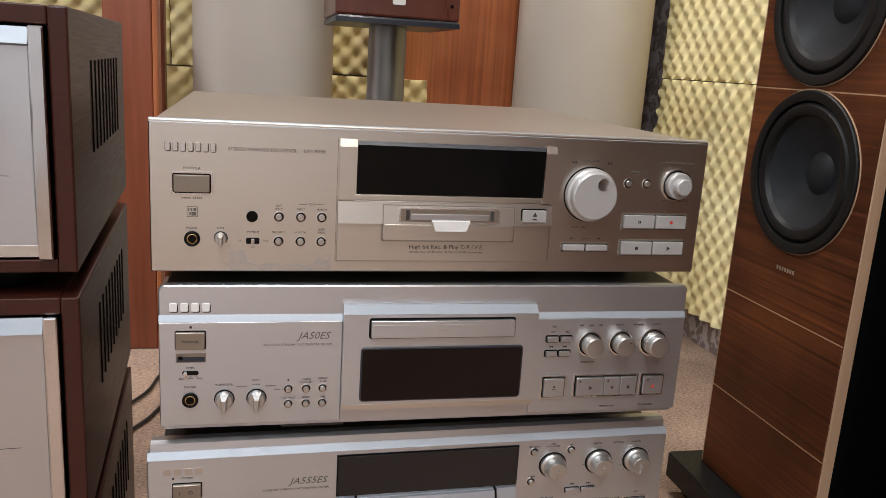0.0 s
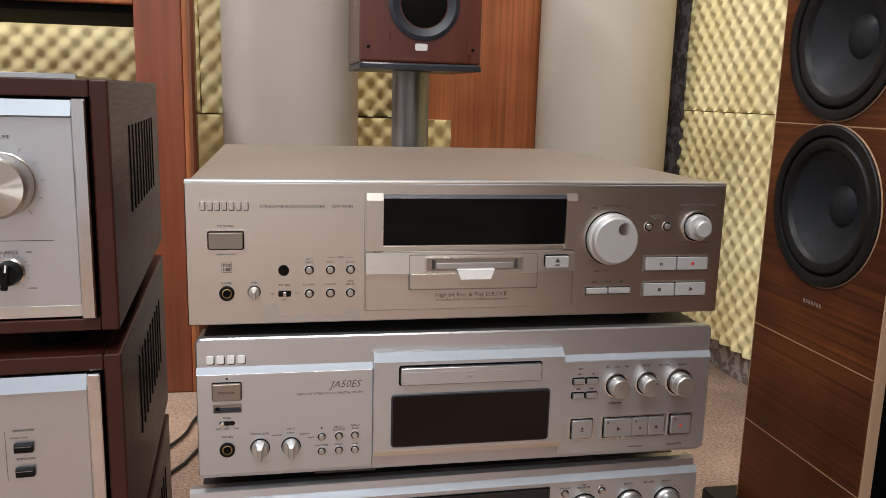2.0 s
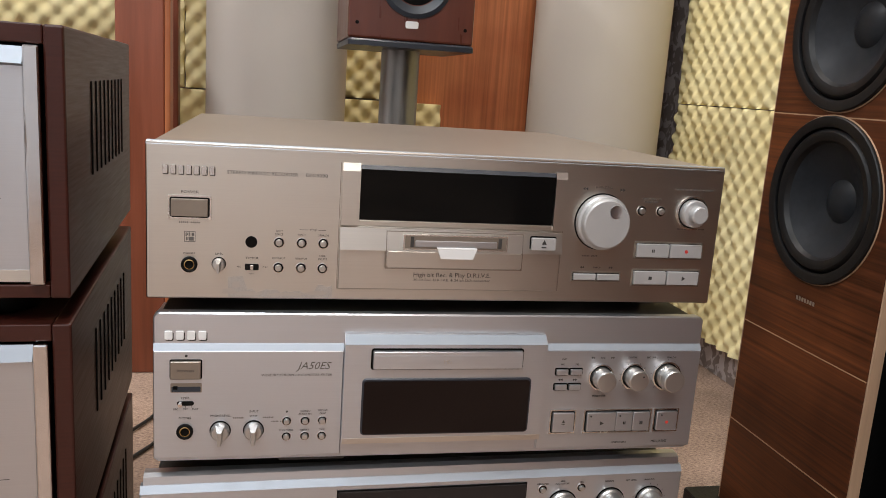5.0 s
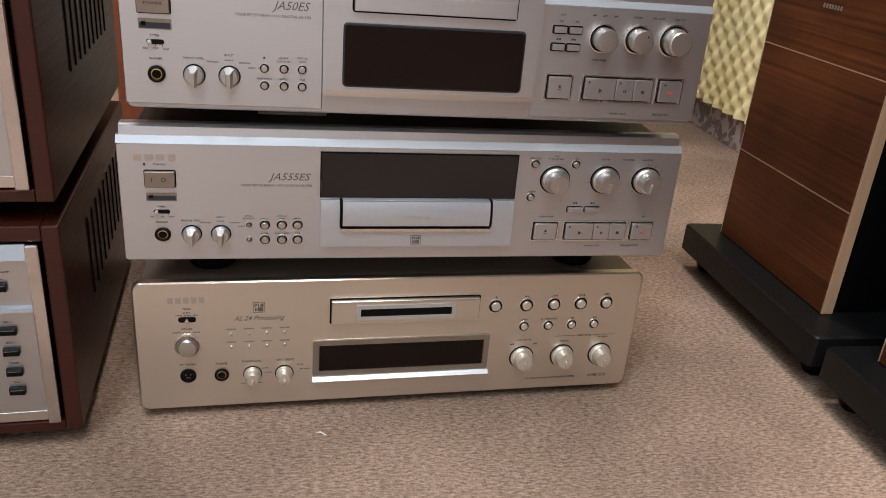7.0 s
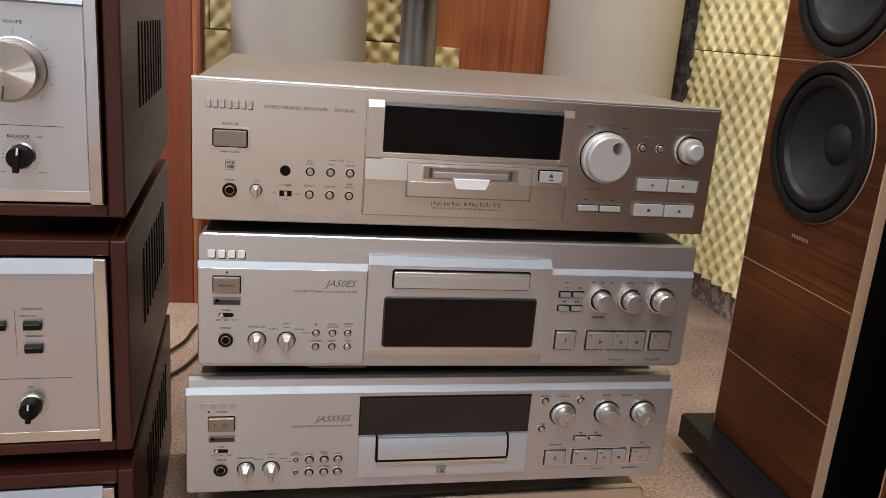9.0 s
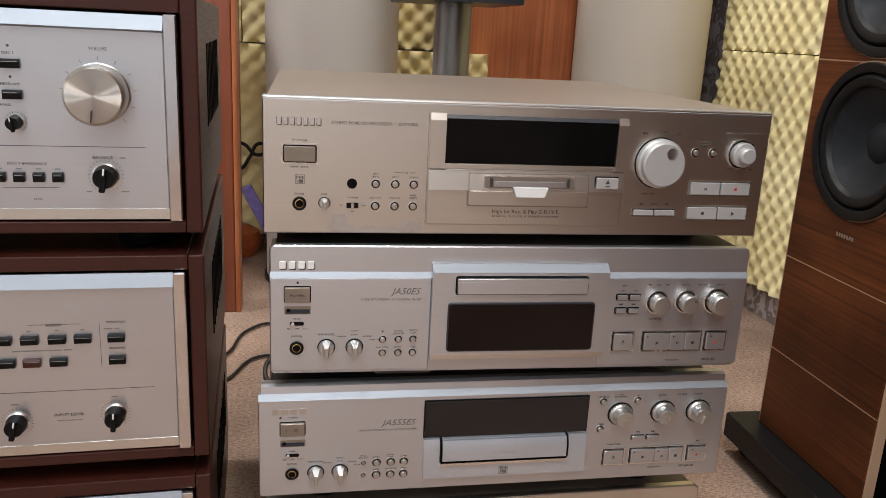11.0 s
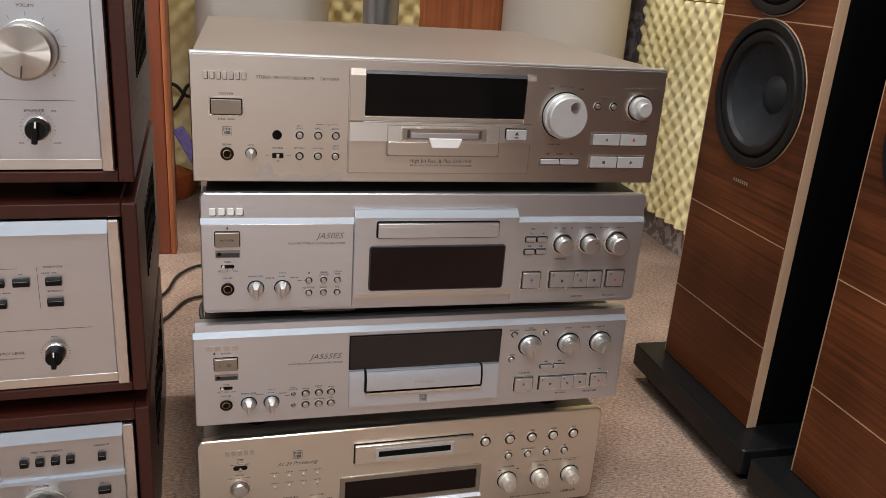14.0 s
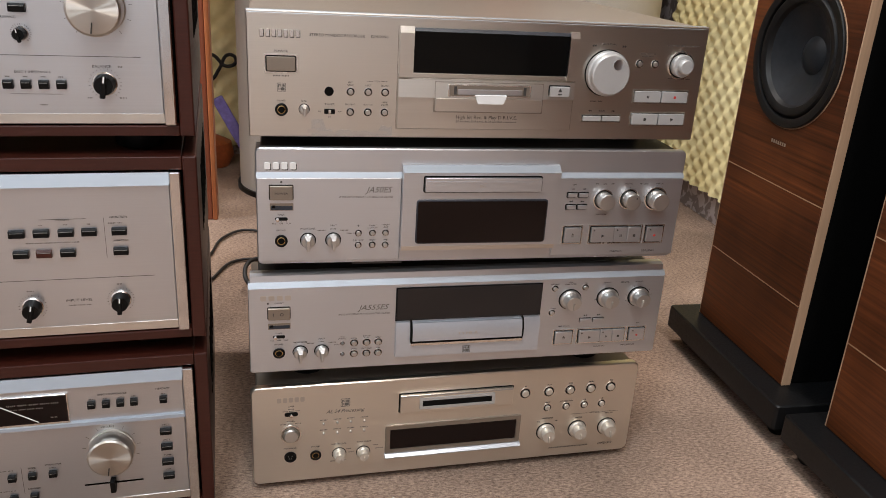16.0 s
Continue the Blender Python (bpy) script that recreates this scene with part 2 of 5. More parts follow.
def box(x0, x1, y0, y1, z0, z1, bev=0.0, seg=2, bm=None):
    bm = bm or bmesh.new()
    made = bmesh.ops.create_cube(bm, size=1.0, matrix=Matrix.LocRotScale(((x0 + x1) / 2, (y0 + y1) / 2, (z0 + z1) / 2), None, (x1 - x0, y1 - y0, z1 - z0)))
    if bev:
        edges = {e for v in made["verts"] for e in v.link_edges}
        bmesh.ops.bevel(bm, geom=list(edges), offset=bev, segments=seg, affect="EDGES", profile=0.5)
    return bm


def prism(profile, x0, x1, bm=None):
    """A profile of (y, z) drawn along x."""
    bm = bm or bmesh.new()
    a = [bm.verts.new((x0, y, z)) for y, z in profile]
    b = [bm.verts.new((x1, y, z)) for y, z in profile]
    n = len(profile)
    bm.faces.new(a)
    bm.faces.new(b[::-1])
    for i in range(n):
        bm.faces.new((a[i], a[(i + 1) % n], b[(i + 1) % n], b[i]))
    return bm


def plate(x0, x1, z0, z1, y0, y1, rad, edge=0.0, n=5):
    """A slab in the plane of a front, from y0 (front) to y1, with rounded corners and a chamfered front edge."""
    bm = bmesh.new()

    def ring_at(y, inset):
        r = max(rad - inset, 0.0001)
        pts = []
        for cx, cz, a0 in ((x1 - rad, z1 - rad, 0), (x0 + rad, z1 - rad, 90), (x0 + rad, z0 + rad, 180), (x1 - rad, z0 + rad, 270)):
            for k in range(n):
                a = radians(a0 + 90 * k / (n - 1))
                pts.append(bm.verts.new((cx + r * math.cos(a), y, cz + r * math.sin(a))))
        return pts

    rings = [ring_at(y1, 0), ring_at(y0 + edge, 0)] + ([ring_at(y0, edge)] if edge else [])
    for p, q in zip(rings, rings[1:]):
        for i in range(len(p)):
            bm.faces.new((p[i], p[(i + 1) % len(p)], q[(i + 1) % len(p)], q[i]))
    bm.faces.new(rings[-1])
    bm.faces.new(rings[0][::-1])
    return bm


def frame_plate(x0, x1, z0, z1, w, y0, y1, bm=None):
    """A rectangular rim of width w."""
    bm = bm or bmesh.new()
    box(x0, x1, y0, y1, z1 - w, z1, 0, 1, bm)
    box(x0, x1, y0, y1, z0, z0 + w, 0, 1, bm)
    box(x0, x0 + w, y0, y1, z0 + w, z1 - w, 0, 1, bm)
    box(x1 - w, x1, y0, y1, z0 + w, z1 - w, 0, 1, bm)
    return bm


def lathe(profile, cx=0.0, cz=0.0, seg=40, bm=None):
    """(radius, y) turned about an axis along y."""
    bm = bm or bmesh.new()
    rings = []
    for r, y in profile:
        if r < 1e-6:
            rings.append([bm.verts.new((cx, y, cz))])
        else:
            rings.append([bm.verts.new((cx + r * math.cos(2 * math.pi * k / seg), y, cz + r * math.sin(2 * math.pi * k / seg))) for k in range(seg)])
    for p, q in zip(rings, rings[1:]):
        if len(p) == 1 and len(q) == 1:
            continue
        for k in range(seg):
            j = (k + 1) % seg
            if len(p) == 1:
                bm.faces.new((p[0], q[k], q[j]))
            elif len(q) == 1:
                bm.faces.new((p[k], p[j], q[0]))
            else:
                bm.faces.new((p[k], p[j], q[j], q[k]))
    return bm


def upright(profile, cx, cy, seg=48):
    """(radius, z) turned about a vertical axis."""
    bm = lathe([(r, z) for r, z in profile], 0, 0, seg)
    bmesh.ops.transform(bm, verts=bm.verts, matrix=Matrix(((1, 0, 0, cx), (0, 0, 1, cy), (0, 1, 0, 0), (0, 0, 0, 1))))
    return bm


def lettering(s, x, z, height, y, mat, parent, width=None, shear=0.0, align="CENTER", name="lettering"):
    cu = bpy.data.curves.new("lettering", "FONT")
    cu.body, cu.size, cu.extrude, cu.resolution_u, cu.shear, cu.align_x, cu.offset = s, height * 1.38, 0.00012, 2, shear, align, -height * 0.004
    ob = new("lettering", cu)
    me = bpy.data.meshes.new_from_object(ob)
    bpy.data.objects.remove(ob)
    xs = [v.co.x for v in me.vertices]
    k = width / (max(xs) - min(xs)) if width else 1.0
    me.transform(Matrix.Translation((x, y, z)) @ Matrix.Rotation(radians(90), 4, "X") @ Matrix.Diagonal((k, 1, 1, 1)))
    me.materials.clear()
    me.materials.append(mat)
    out = new(name, me)
    out.parent = parent
    return out


def bars(rows, y, mat, parent, name="print_bar"):
    """Small print too fine to read: (x centre, z, width, height)."""
    for x, z, w, h in rows:
        bm = bmesh.new()
        n = max(1, round(w / (h * 1.15)))
        step = w / n
        for k in range(n):
            if k % 6 == 5 and n > 8:
                continue
            box(x - w / 2 + k * step, x - w / 2 + (k + 0.62) * step, y - 0.0001, y + 0.0003, z - h / 2, z + h / 2, 0, 1, bm)
        part(name, bm, M_FINE if mat is M_INK else mat, parent)


def button(x, z, w, h, y, parent, mat=None, depth=0.002, gap=0.0009, rad=0.0008, name="button", rim=None):
    b = part(name, plate(x - w / 2, x + w / 2, z - h / 2, z + h / 2, y - depth, y + 0.0005, rad, 0.0004, 4), mat or M_SATIN, parent)
    part("button_gap", plate(x - w / 2 - gap, x + w / 2 + gap, z - h / 2 - gap, z + h / 2 + gap, y - 0.0003, y + 0.0005, rad + gap, 0, 4), M_BLACK, b)
    if rim:
        part("button_rim", frame_plate(x - w / 2 - gap - rim, x + w / 2 + gap + rim, z - h / 2 - gap - rim, z + h / 2 + gap + rim, rim, y - 0.0009, y + 0.0005), M_SATIN, b)
    return b


def round_button(x, z, r, y, parent, mat=None, depth=0.003, name="round_button", ring=True):
    b = part(name, lathe([(r, y + 0.0005), (r, y - depth + 0.0006), (r * 0.85, y - depth), (0, y - depth - 0.0002)], x, z, 20), mat or M_KNOB, parent)
    if ring:
        part("button_gap", lathe([(r * 1.42, y + 0.0005), (r * 1.42, y - 0.0003), (0, y - 0.0003)], x, z, 20), M_BLACK, b)
        part("button_ring", lathe([(r * 1.62, y + 0.0005), (r * 1.62, y - 0.0005), (r * 1.44, y - 0.0006), (r * 1.44, y + 0.0005)], x, z, 20), M_SATIN, b)
    return b


def knob(x, z, r, y, parent, length=0.018, mat=None, collar=1.16, dot=None, name="knob"):
    mat = mat or M_KNOB
    k = part(name, lathe([(r, y + 0.0005), (r, y - length + 0.001), (r - 0.0008, y - length), (r * 0.55, y - length - 0.0002), (0, y - length - 0.0002)], x, z, 36), mat, parent)
    part("knob_gap", lathe([(r * collar, y + 0.0005), (r * collar, y - 0.0004), (0, y - 0.0004)], x, z, 32), M_BLACK, k)
    part("knob_skirt", lathe([(r * (collar + 0.13), y + 0.0005), (r * (collar + 0.13), y - 0.0012), (r * (collar + 0.02), y - 0.0014), (r * (collar + 0.02), y + 0.0005)], x, z, 32), M_SATIN, k)
    if dot:
        part("pointer_dot", lathe([(0.0008, y - length), (0.0008, y - length - 0.0005), (0, y - length - 0.0005)], x + dot[0], z + dot[1], 10), M_INK, k)
    return k


def pointer_knob(x, z, r, y, parent, length=0.016, mat=None):
    """A small knob with a flat grip across it."""
    mat = mat or M_GRIP
    k = part("selector_knob", lathe([(r, y + 0.0005), (r, y - length * 0.30), (r * 0.84, y - length * 0.42), (0, y - length * 0.46)], x, z, 28), mat, parent)
    fin = bmesh.new()
    near = [fin.verts.new((x + dx, y - length, z + dz)) for dx, dz in ((-r * 0.16, -r * 0.95), (r * 0.16, -r * 0.95), (r * 0.22, r * 0.6), (-r * 0.22, r * 0.6))]
    root = [fin.verts.new((x + dx, y - length * 0.3, z + dz)) for dx, dz in ((-r * 0.34, -r * 0.98), (r * 0.34, -r * 0.98), (r * 0.5, r * 0.9), (-r * 0.5, r * 0.9))]
    fin.faces.new(near)
    fin.faces.new(root[::-1])
    for i in range(4):
        fin.faces.new((near[i], near[(i + 1) % 4], root[(i + 1) % 4], root[i]))
    part("grip", fin, mat, k)
    part("knob_gap", lathe([(r * 1.10, y + 0.0005), (r * 1.14, y - 0.0004), (0, y - 0.0004)], x, z, 28), M_BLACK, k)
    return k


def ridge_knob(x, z, r, y, parent, length=0.012, mat=None, turn=0.0):
    """A stepped knob whose face carries a raised ridge as its pointer."""
    mat = mat or M_KNOB
    k = part("knob", lathe([(r * 1.12, y + 0.0005), (r * 1.12, y - 0.0030), (r * 1.02, y - 0.0042), (r * 0.92, y - 0.0046), (r * 0.84, y - length + 0.0012), (r * 0.76, y - length), (0, y - length)], x, z, 40), mat, parent)
    part("knob_gap", lathe([(r * 1.24, y + 0.0005), (r * 1.24, y - 0.0004), (0, y - 0.0004)], x, z, 36), M_BLACK, k)
    part("ridge", box(-r * 0.09, r * 0.09, -0.0022, 0.0006, -r * 0.72, r * 0.10, 0.0003, 1), mat, k).matrix_basis = Matrix.Translation((x, y - length, z)) @ Matrix.Rotation(radians(turn), 4, "Y")
    return k


def jack(x, z, r, y, parent, name="headphone_jack"):
    j = part(name, lathe([(r, y + 0.0005), (r, y - 0.0016), (r * 0.82, y - 0.002), (r * 0.66, y - 0.0016), (r * 0.62, y + 0.0002)], x, z, 28), M_PLASTIC, parent)
    part("jack_ring", lathe([(r * 0.64, y + 0.0002), (r * 0.64, y - 0.0013), (r * 0.52, y - 0.0015), (r * 0.48, y - 0.0002)], x, z, 24), M_BRASS, j)
    part("jack_hole", lathe([(r * 0.52, y + 0.0003), (r * 0.52, y - 0.0003), (0, y - 0.0003)], x, z, 24), M_BLACK, j)
    return j


def triangle(x, z, s, y, parent, turn=0, mat=None, name="symbol"):
    bm = lathe([(s, y - 0.0002), (s, y + 0.0002), (0, y + 0.0002)], 0, 0, 3)
    lathe([(0, y - 0.0002), (s, y - 0.0002)], 0, 0, 3, bm)
    bmesh.ops.transform(bm, verts=bm.verts, matrix=Matrix.Translation((x, 0, z)) @ Matrix.Rotation(radians(turn), 4, "Y"))
    return part(name, bm, mat or M_INK, parent)


def mark(x, z, w, h, y, parent, mat=None, name="symbol"):
    return part(name, box(x - w / 2, x + w / 2, y - 0.0002, y + 0.0003, z - h / 2, z + h / 2), mat or M_INK, parent)


def two_bars(x, z, s, y, parent, mat=None):
    bm = box(x - s * 0.7, x - s * 0.2, y - 0.0002, y + 0.0003, z - s * 0.8, z + s * 0.8)
    box(x + s * 0.2, x + s * 0.7, y - 0.0002, y + 0.0003, z - s * 0.8, z + s * 0.8, 0, 1, bm)
    return part("symbol", bm, mat or M_INK, parent)


def disc_badge(x, z, s, y, parent, mat=None):
    """The little square disc emblem: a rim with a few strokes in it."""
    bm = frame_plate(x - s / 2, x + s / 2, z - s / 2, z + s / 2, s * 0.05, y - 0.0002, y + 0.0003)
    for dx, dz, w, h in ((-0.33, 0.2, 0.1, 0.34), (-0.2, 0.25, 0.08, 0.2), (-0.06, 0.2, 0.1, 0.34), (0.1, 0.2, 0.07, 0.3), (0.28, 0.2, 0.2, 0.3), (-0.3, -0.2, 0.09, 0.34), (-0.17, -0.2, 0.09, 0.26), (0.14, -0.2, 0.44, 0.36)):
        box(x + (dx - w / 2) * s, x + (dx + w / 2) * s, y - 0.0002, y + 0.0003, z + (dz - h / 2) * s, z + (dz + h / 2) * s, 0, 1, bm)
    return part("disc_emblem", bm, mat or M_FINE, parent)


def brand_plate(x0, x1, z0, z1, y, parent, mat, letters, depth=0.0008, edge=None):
    """A raised maker's mark as a row of plain blocks; edge colours their drawn shadow."""
    step = (x1 - x0) / letters
    for k in range(letters):
        a = x0 + k * step
        w = step * 0.72
        bm = plate(a, a + w, z0, z1, y - depth, y + 0.0004, w * 0.2, depth * 0.3, 3)
        part("mark_block", bm, mat, parent)
        # the blocks' shadow, drawn as a dark plate shifted down and right
        if edge:
            part("mark_shadow", plate(a + w * 0.08, a + w * 1.12, z0 - w * 0.14, z1 - w * 0.14, y - depth * 0.3, y + 0.0004, w * 0.2, 0, 3), edge, parent)


def case(w, h, d, y0, z0, mat, parent, wing=0.0, feet=0.012):
    """The sheet-metal body behind a front, with a folded top, rear and feet."""
    part("body", box(-w / 2, w / 2, y0, d, z0, h, 0.0015), mat, parent)
    for fx in (-w / 2 + 0.05, w / 2 - 0.05):
        for fy in (0.06, d - 0.06):
            part("foot", upright([(0, -feet), (0.018, -feet), (0.02, -feet + 0.003), (0.02, z0), (0, z0)], fx, fy, 20), M_PLASTIC, parent)


def arrow_pair(x, z, s, y, parent, turn):
    triangle(x - s * 0.8, z, s, y, parent, turn)
    triangle(x + s * 0.8, z, s, y, parent, turn)


# ---- room ----
floor = solid("floor", box(-2.4, 0.86, -3.2, 1.55, -0.06, 0.0), M_CARPET, "beige brown flecked loop pile carpet over the whole room", "carpet", "structure")
solid("wall_north", box(-2.4, 0.80, 1.49, 1.59, 0.0, 2.6), M_DAMASK, "back wall papered in dark damask pattern", "wall", "structure")
solid("wall_east", box(0.80, 0.90, -3.2, 1.59, 0.0, 2.6), M_DAMASK, "side wall papered in dark damask pattern", "wall", "structure")
# Unseen west and south walls, pale grey to whiten what the fronts mirror.
solid("wall_west", box(-2.5, -2.4, -3.2, 1.59, 0.0, 2.6), M_PLASTER, "plain pale grey plaster wall, out of view, added to close the room", "wall", "structure")
solid("wall_south", box(-2.5, 0.90, -3.3, -3.2, 0.0, 2.6), M_PLASTER, "plain pale grey plaster wall, out of view, added to close the room", "wall", "structure")
solid("ceiling", box(-2.5, 0.90, -3.3, 1.59, 2.6, 2.68), M_CEIL, "plain white painted ceiling", "ceiling", "structure")
# fittings for the lamps, all out of view, those of the fill added
for lx, ly, watts, lr, tint in LAMPS:
    lamp = thing("ceiling_light", "round white ceiling light, out of view, placed to light the room", "ceiling light", pose(lx, ly, 2.52), "ceiling lights")
    part("rim", upright([(lr + 0.004, 0.08), (lr + 0.03, 0.08), (lr + 0.03, 0.0), (lr + 0.004, 0.0), (lr + 0.004, 0.08)], 0, 0, 40), M_CEIL, lamp)
    part("diffuser", upright([(lr + 0.003, 0.03), (lr + 0.003, 0.02), (0, 0.02)], 0, 0, 40), M_GLOW, lamp)


def foam_sheet(w, h, pitch, amp, seed, m, label="pale yellow egg-crate acoustic foam panel on the wall"):
    """An egg-crate sheet in its own x (width) and z (height), peaks towards -y, with a cut edge and a backing."""
    rnd = random.Random(seed)
    per = 7
    nx, nz = round(w / pitch * per), round(h / pitch * per)
    px, pz, soft = rnd.random(), rnd.random(), [rnd.uniform(-1, 1) for _ in range(4)]
    bm = bmesh.new()
    grid = []
    for j in range(nz + 1):
        row = []
        for i in range(nx + 1):
            x, z = w * i / nx, h * j / nz
            s = math.cos(2 * math.pi * (x / pitch + px)) * math.cos(2 * math.pi * (z / pitch + pz))
            s = math.copysign(abs(s) ** 0.85, s)
            sway = 0.0025 * noise.noise((x * 9 + soft[0], z * 9 + soft[1], seed))
            near = min(x, w - x, z, h - z)
            ex = 0.003 * noise.noise((z * 40, seed, 1.0)) if near < 1e-6 else 0
            row.append(bm.verts.new((x + ex + sway, -0.022 - amp * s + sway, z + ex)))
        grid.append(row)
    for j in range(nz):
        for i in range(nx):
            bm.faces.new((grid[j][i], grid[j][i + 1], grid[j + 1][i + 1], grid[j + 1][i]))
    rim = [grid[0][i] for i in range(nx + 1)] + [grid[j][nx] for j in range(1, nz + 1)] + [grid[nz][i] for i in range(nx - 1, -1, -1)] + [grid[j][0] for j in range(nz - 1, 0, -1)]
    back = [bm.verts.new((v.co.x, 0.0, v.co.z)) for v in rim]
    for k in range(len(rim)):
        j = (k + 1) % len(rim)
        bm.faces.new((rim[k], rim[j], back[j], back[k]))
    bm.faces.new(back[::-1])
    ob = solid("acoustic_foam_panel", bm, M_FOAM, label, "acoustic foam", group="foam panels")
    ob.matrix_basis = m
    return ob


# side wall: sheets side by side and one above another
for j, zz in enumerate((0.07, 0.567, 1.064)):
    for i, yy in enumerate((1.195, 0.698, 0.201)):
        foam_sheet(0.494, 0.494, 0.046, 0.0070, 10 + j * 3 + i, pose(0.80, yy, zz, 0, 0, -90))
# back wall
for j, zz in enumerate((0.03, 0.527, 1.024)):
    foam_sheet(0.494, 0.494, 0.052, 0.0060, 30 + j, pose(-0.360, 1.49, zz) if j else pose(-0.242, 1.415, zz))
    foam_sheet(0.494, 0.494, 0.052, 0.0060, 40 + j, pose(-0.858 if j else -0.723, 1.49, zz))
    foam_sheet(0.494, 0.494, 0.052, 0.0060, 50 + j, pose(-1.356 if j else -1.221, 1.49, zz))

# wood panel between the two bass traps
wp = thing("wood_panel", "tall orange-brown cherry wood panel leaning by the back wall", "wood panel", pose(0.0, 0.0, 0.0))
part("board", box(0.121, 0.4815, 1.42, 1.445, 0.0, 1.8, 0.003), M_CHERRY, wp)
part("edge_strip", box(0.482, 0.498, 1.417, 1.45, 0.0, 1.8, 0.002), M_REDWOOD, wp)


def bass_trap(x, y, r):
    t = thing("bass_trap", "tall round bass trap covered in beige fabric", "bass trap", pose(x, y, 0), "bass traps")
    part("tube", upright([(0, 0.012), (r, 0.012), (r, 1.78), (0, 1.78)], 0, 0, 72), M_FABRIC, t)
    part("base_ring", upright([(0, 0), (r + 0.006, 0), (r + 0.006, 0.012), (0, 0.012)], 0, 0, 72), M_BASE, t)
    part("top_cap", upright([(0, 1.78), (r + 0.004, 1.78), (r + 0.004, 1.80), (0, 1.80)], 0, 0, 72), M_BASE, t)


bass_trap(-0.143, 1.20, 0.1455)
bass_trap(0.593, 1.25, 0.156)

# bookshelf loudspeaker on its stand
st = thing("speaker_stand", "grey metal pole stand with dark top plate", "speaker stand", pose(0.080, 0.92, -0.003, 0, 0, 0.5))
part("top_plate", plate(-0.1075, 0.1075, -0.124, 0.135, 0.0, 0.011, 0.006, 0.003), M_NAVY, st).matrix_basis = pose(0, 0, 0.642, -90)
part("pole", upright([(0, 0.02), (0.035, 0.02), (0.035, 0.631), (0, 0.631)], 0, 0, 40), M_STEEL, st)
part("base_plate", box(-0.14, 0.14, -0.15, 0.15, 0.003, 0.02, 0.003), M_NAVY, st)
bs = thing("bookshelf_loudspeaker", "dark cherry bookshelf loudspeaker with round port on pole stand", "loudspeaker", pose(0.080, 0.80, 0.6395, 0, 0, 0.5))
part("cabinet", box(-0.107, 0.107, 0.0, 0.25, 0.0, 0.40, 0.004), M_DEEPRED, bs)
port = part("port", lathe([(0.062, 0.001), (0.062, -0.003), (0.055, -0.005), (0.042, 0.0), (0.036, 0.001)], 0.004, 0.100, 48), M_PORT, bs)
part("port_hole", lathe([(0.045, 0.001), (0.036, -0.001), (0, -0.0008)], 0.004, 0.100, 40), M_BLACK, port)
part("maker_badge", plate(-0.011, 0.011, 0.021, 0.033, -0.0015, 0.001, 0.003, 0.0005), M_WHITE, bs)
for sx in (-0.092, 0.092):
    part("screw", lathe([(0.003, 0.001), (0.003, -0.001), (0, -0.0012)], sx, 0.025, 12), M_BLACK, bs)

# rack behind the amplifier stack
rk = thing("equipment_rack", "reddish brown wooden equipment rack with open shelves", "rack", pose(0, 0, 0))
part("front_post", box(-0.418, -0.336, 0.940, 0.980, 0.0, 1.5, 0.003), M_REDWOOD, rk)
part("post_trim", box(-0.3355, -0.326, 0.938, 0.982, 0.0, 1.5, 0.002), M_CHERRY, rk, "paler wooden edge strip")
part("rear_post", box(-0.412, -0.355, 1.290, 1.330, 0.0, 1.5, 0.003), M_REDWOOD, rk)
part("left_post", box(-1.25, -1.19, 0.940, 0.980, 0.0, 1.5, 0.003), M_REDWOOD, rk)
part("shelf", box(-1.19, -0.4185, 0.942, 1.330, 0.7295, 0.768, 0.003), M_CHERRY, rk)
part("shelf_apron", box(-1.19, -0.4185, 0.960, 1.330, 0.715, 0.729, 0.002), M_BLACK, rk, "dark underside of shelf")
part("lower_shelf", box(-1.19, -0.4185, 0.942, 1.330, 0.495, 0.527, 0.003), M_CHERRY, rk)
sc = thing("silver_component", "flat silver hi-fi component on a rack shelf", "hi-fi component", pose(-0.74, 0.95, 0.5275))
part("body", box(-0.215, 0.215, 0.004, 0.32, 0.006, 0.075, 0.002), M_PANEL, sc)
part("front_panel", plate(-0.22, 0.22, 0.006, 0.078, -0.008, 0.0035, 0.002, 0.001), M_PANEL, sc)
for fx in (-0.17, 0.17):
    part("foot", upright([(0, 0), (0.02, 0), (0.02, 0.006), (0, 0.006)], fx, 0.05, 16), M_PLASTIC, sc)


def cord(name, points, r, mat, label, category, kind=""):
    cu = bpy.data.curves.new(name, "CURVE")
    cu.dimensions, cu.bevel_depth, cu.bevel_resolution, cu.resolution_u = "3D", r, 2, 8
    sp = cu.splines.new("BEZIER")
    sp.bezier_points.add(len(points) - 1)
    for p, co in zip(sp.bezier_points, points):
        p.co, p.handle_left_type, p.handle_right_type = co, "AUTO", "AUTO"
    ob = new(name, cu)
    me = bpy.data.meshes.new_from_object(ob)
    bpy.data.objects.remove(ob)
    me.materials.clear()
    me.materials.append(mat)
    return tagged(new(name, me), label, category, kind=kind)


cord("power_cord", [(-0.20, 0.80, 0.005), (-0.262, 0.86, 0.005), (-0.30, 0.83, 0.005), (-0.335, 0.70, 0.005), (-0.40, 0.62, 0.005), (-0.52, 0.66, 0.005)], 0.0028, M_CORD, "black power cord lying on the carpet", "cable")
cord("power_cord", [(-0.19, 0.66, 0.0045), (-0.262, 0.70, 0.0045), (-0.32, 0.60, 0.0045), (-0.36, 0.54, 0.0045), (-0.5, 0.52, 0.0045)], 0.0028, M_CORD, "black power cord lying on the carpet", "cable")
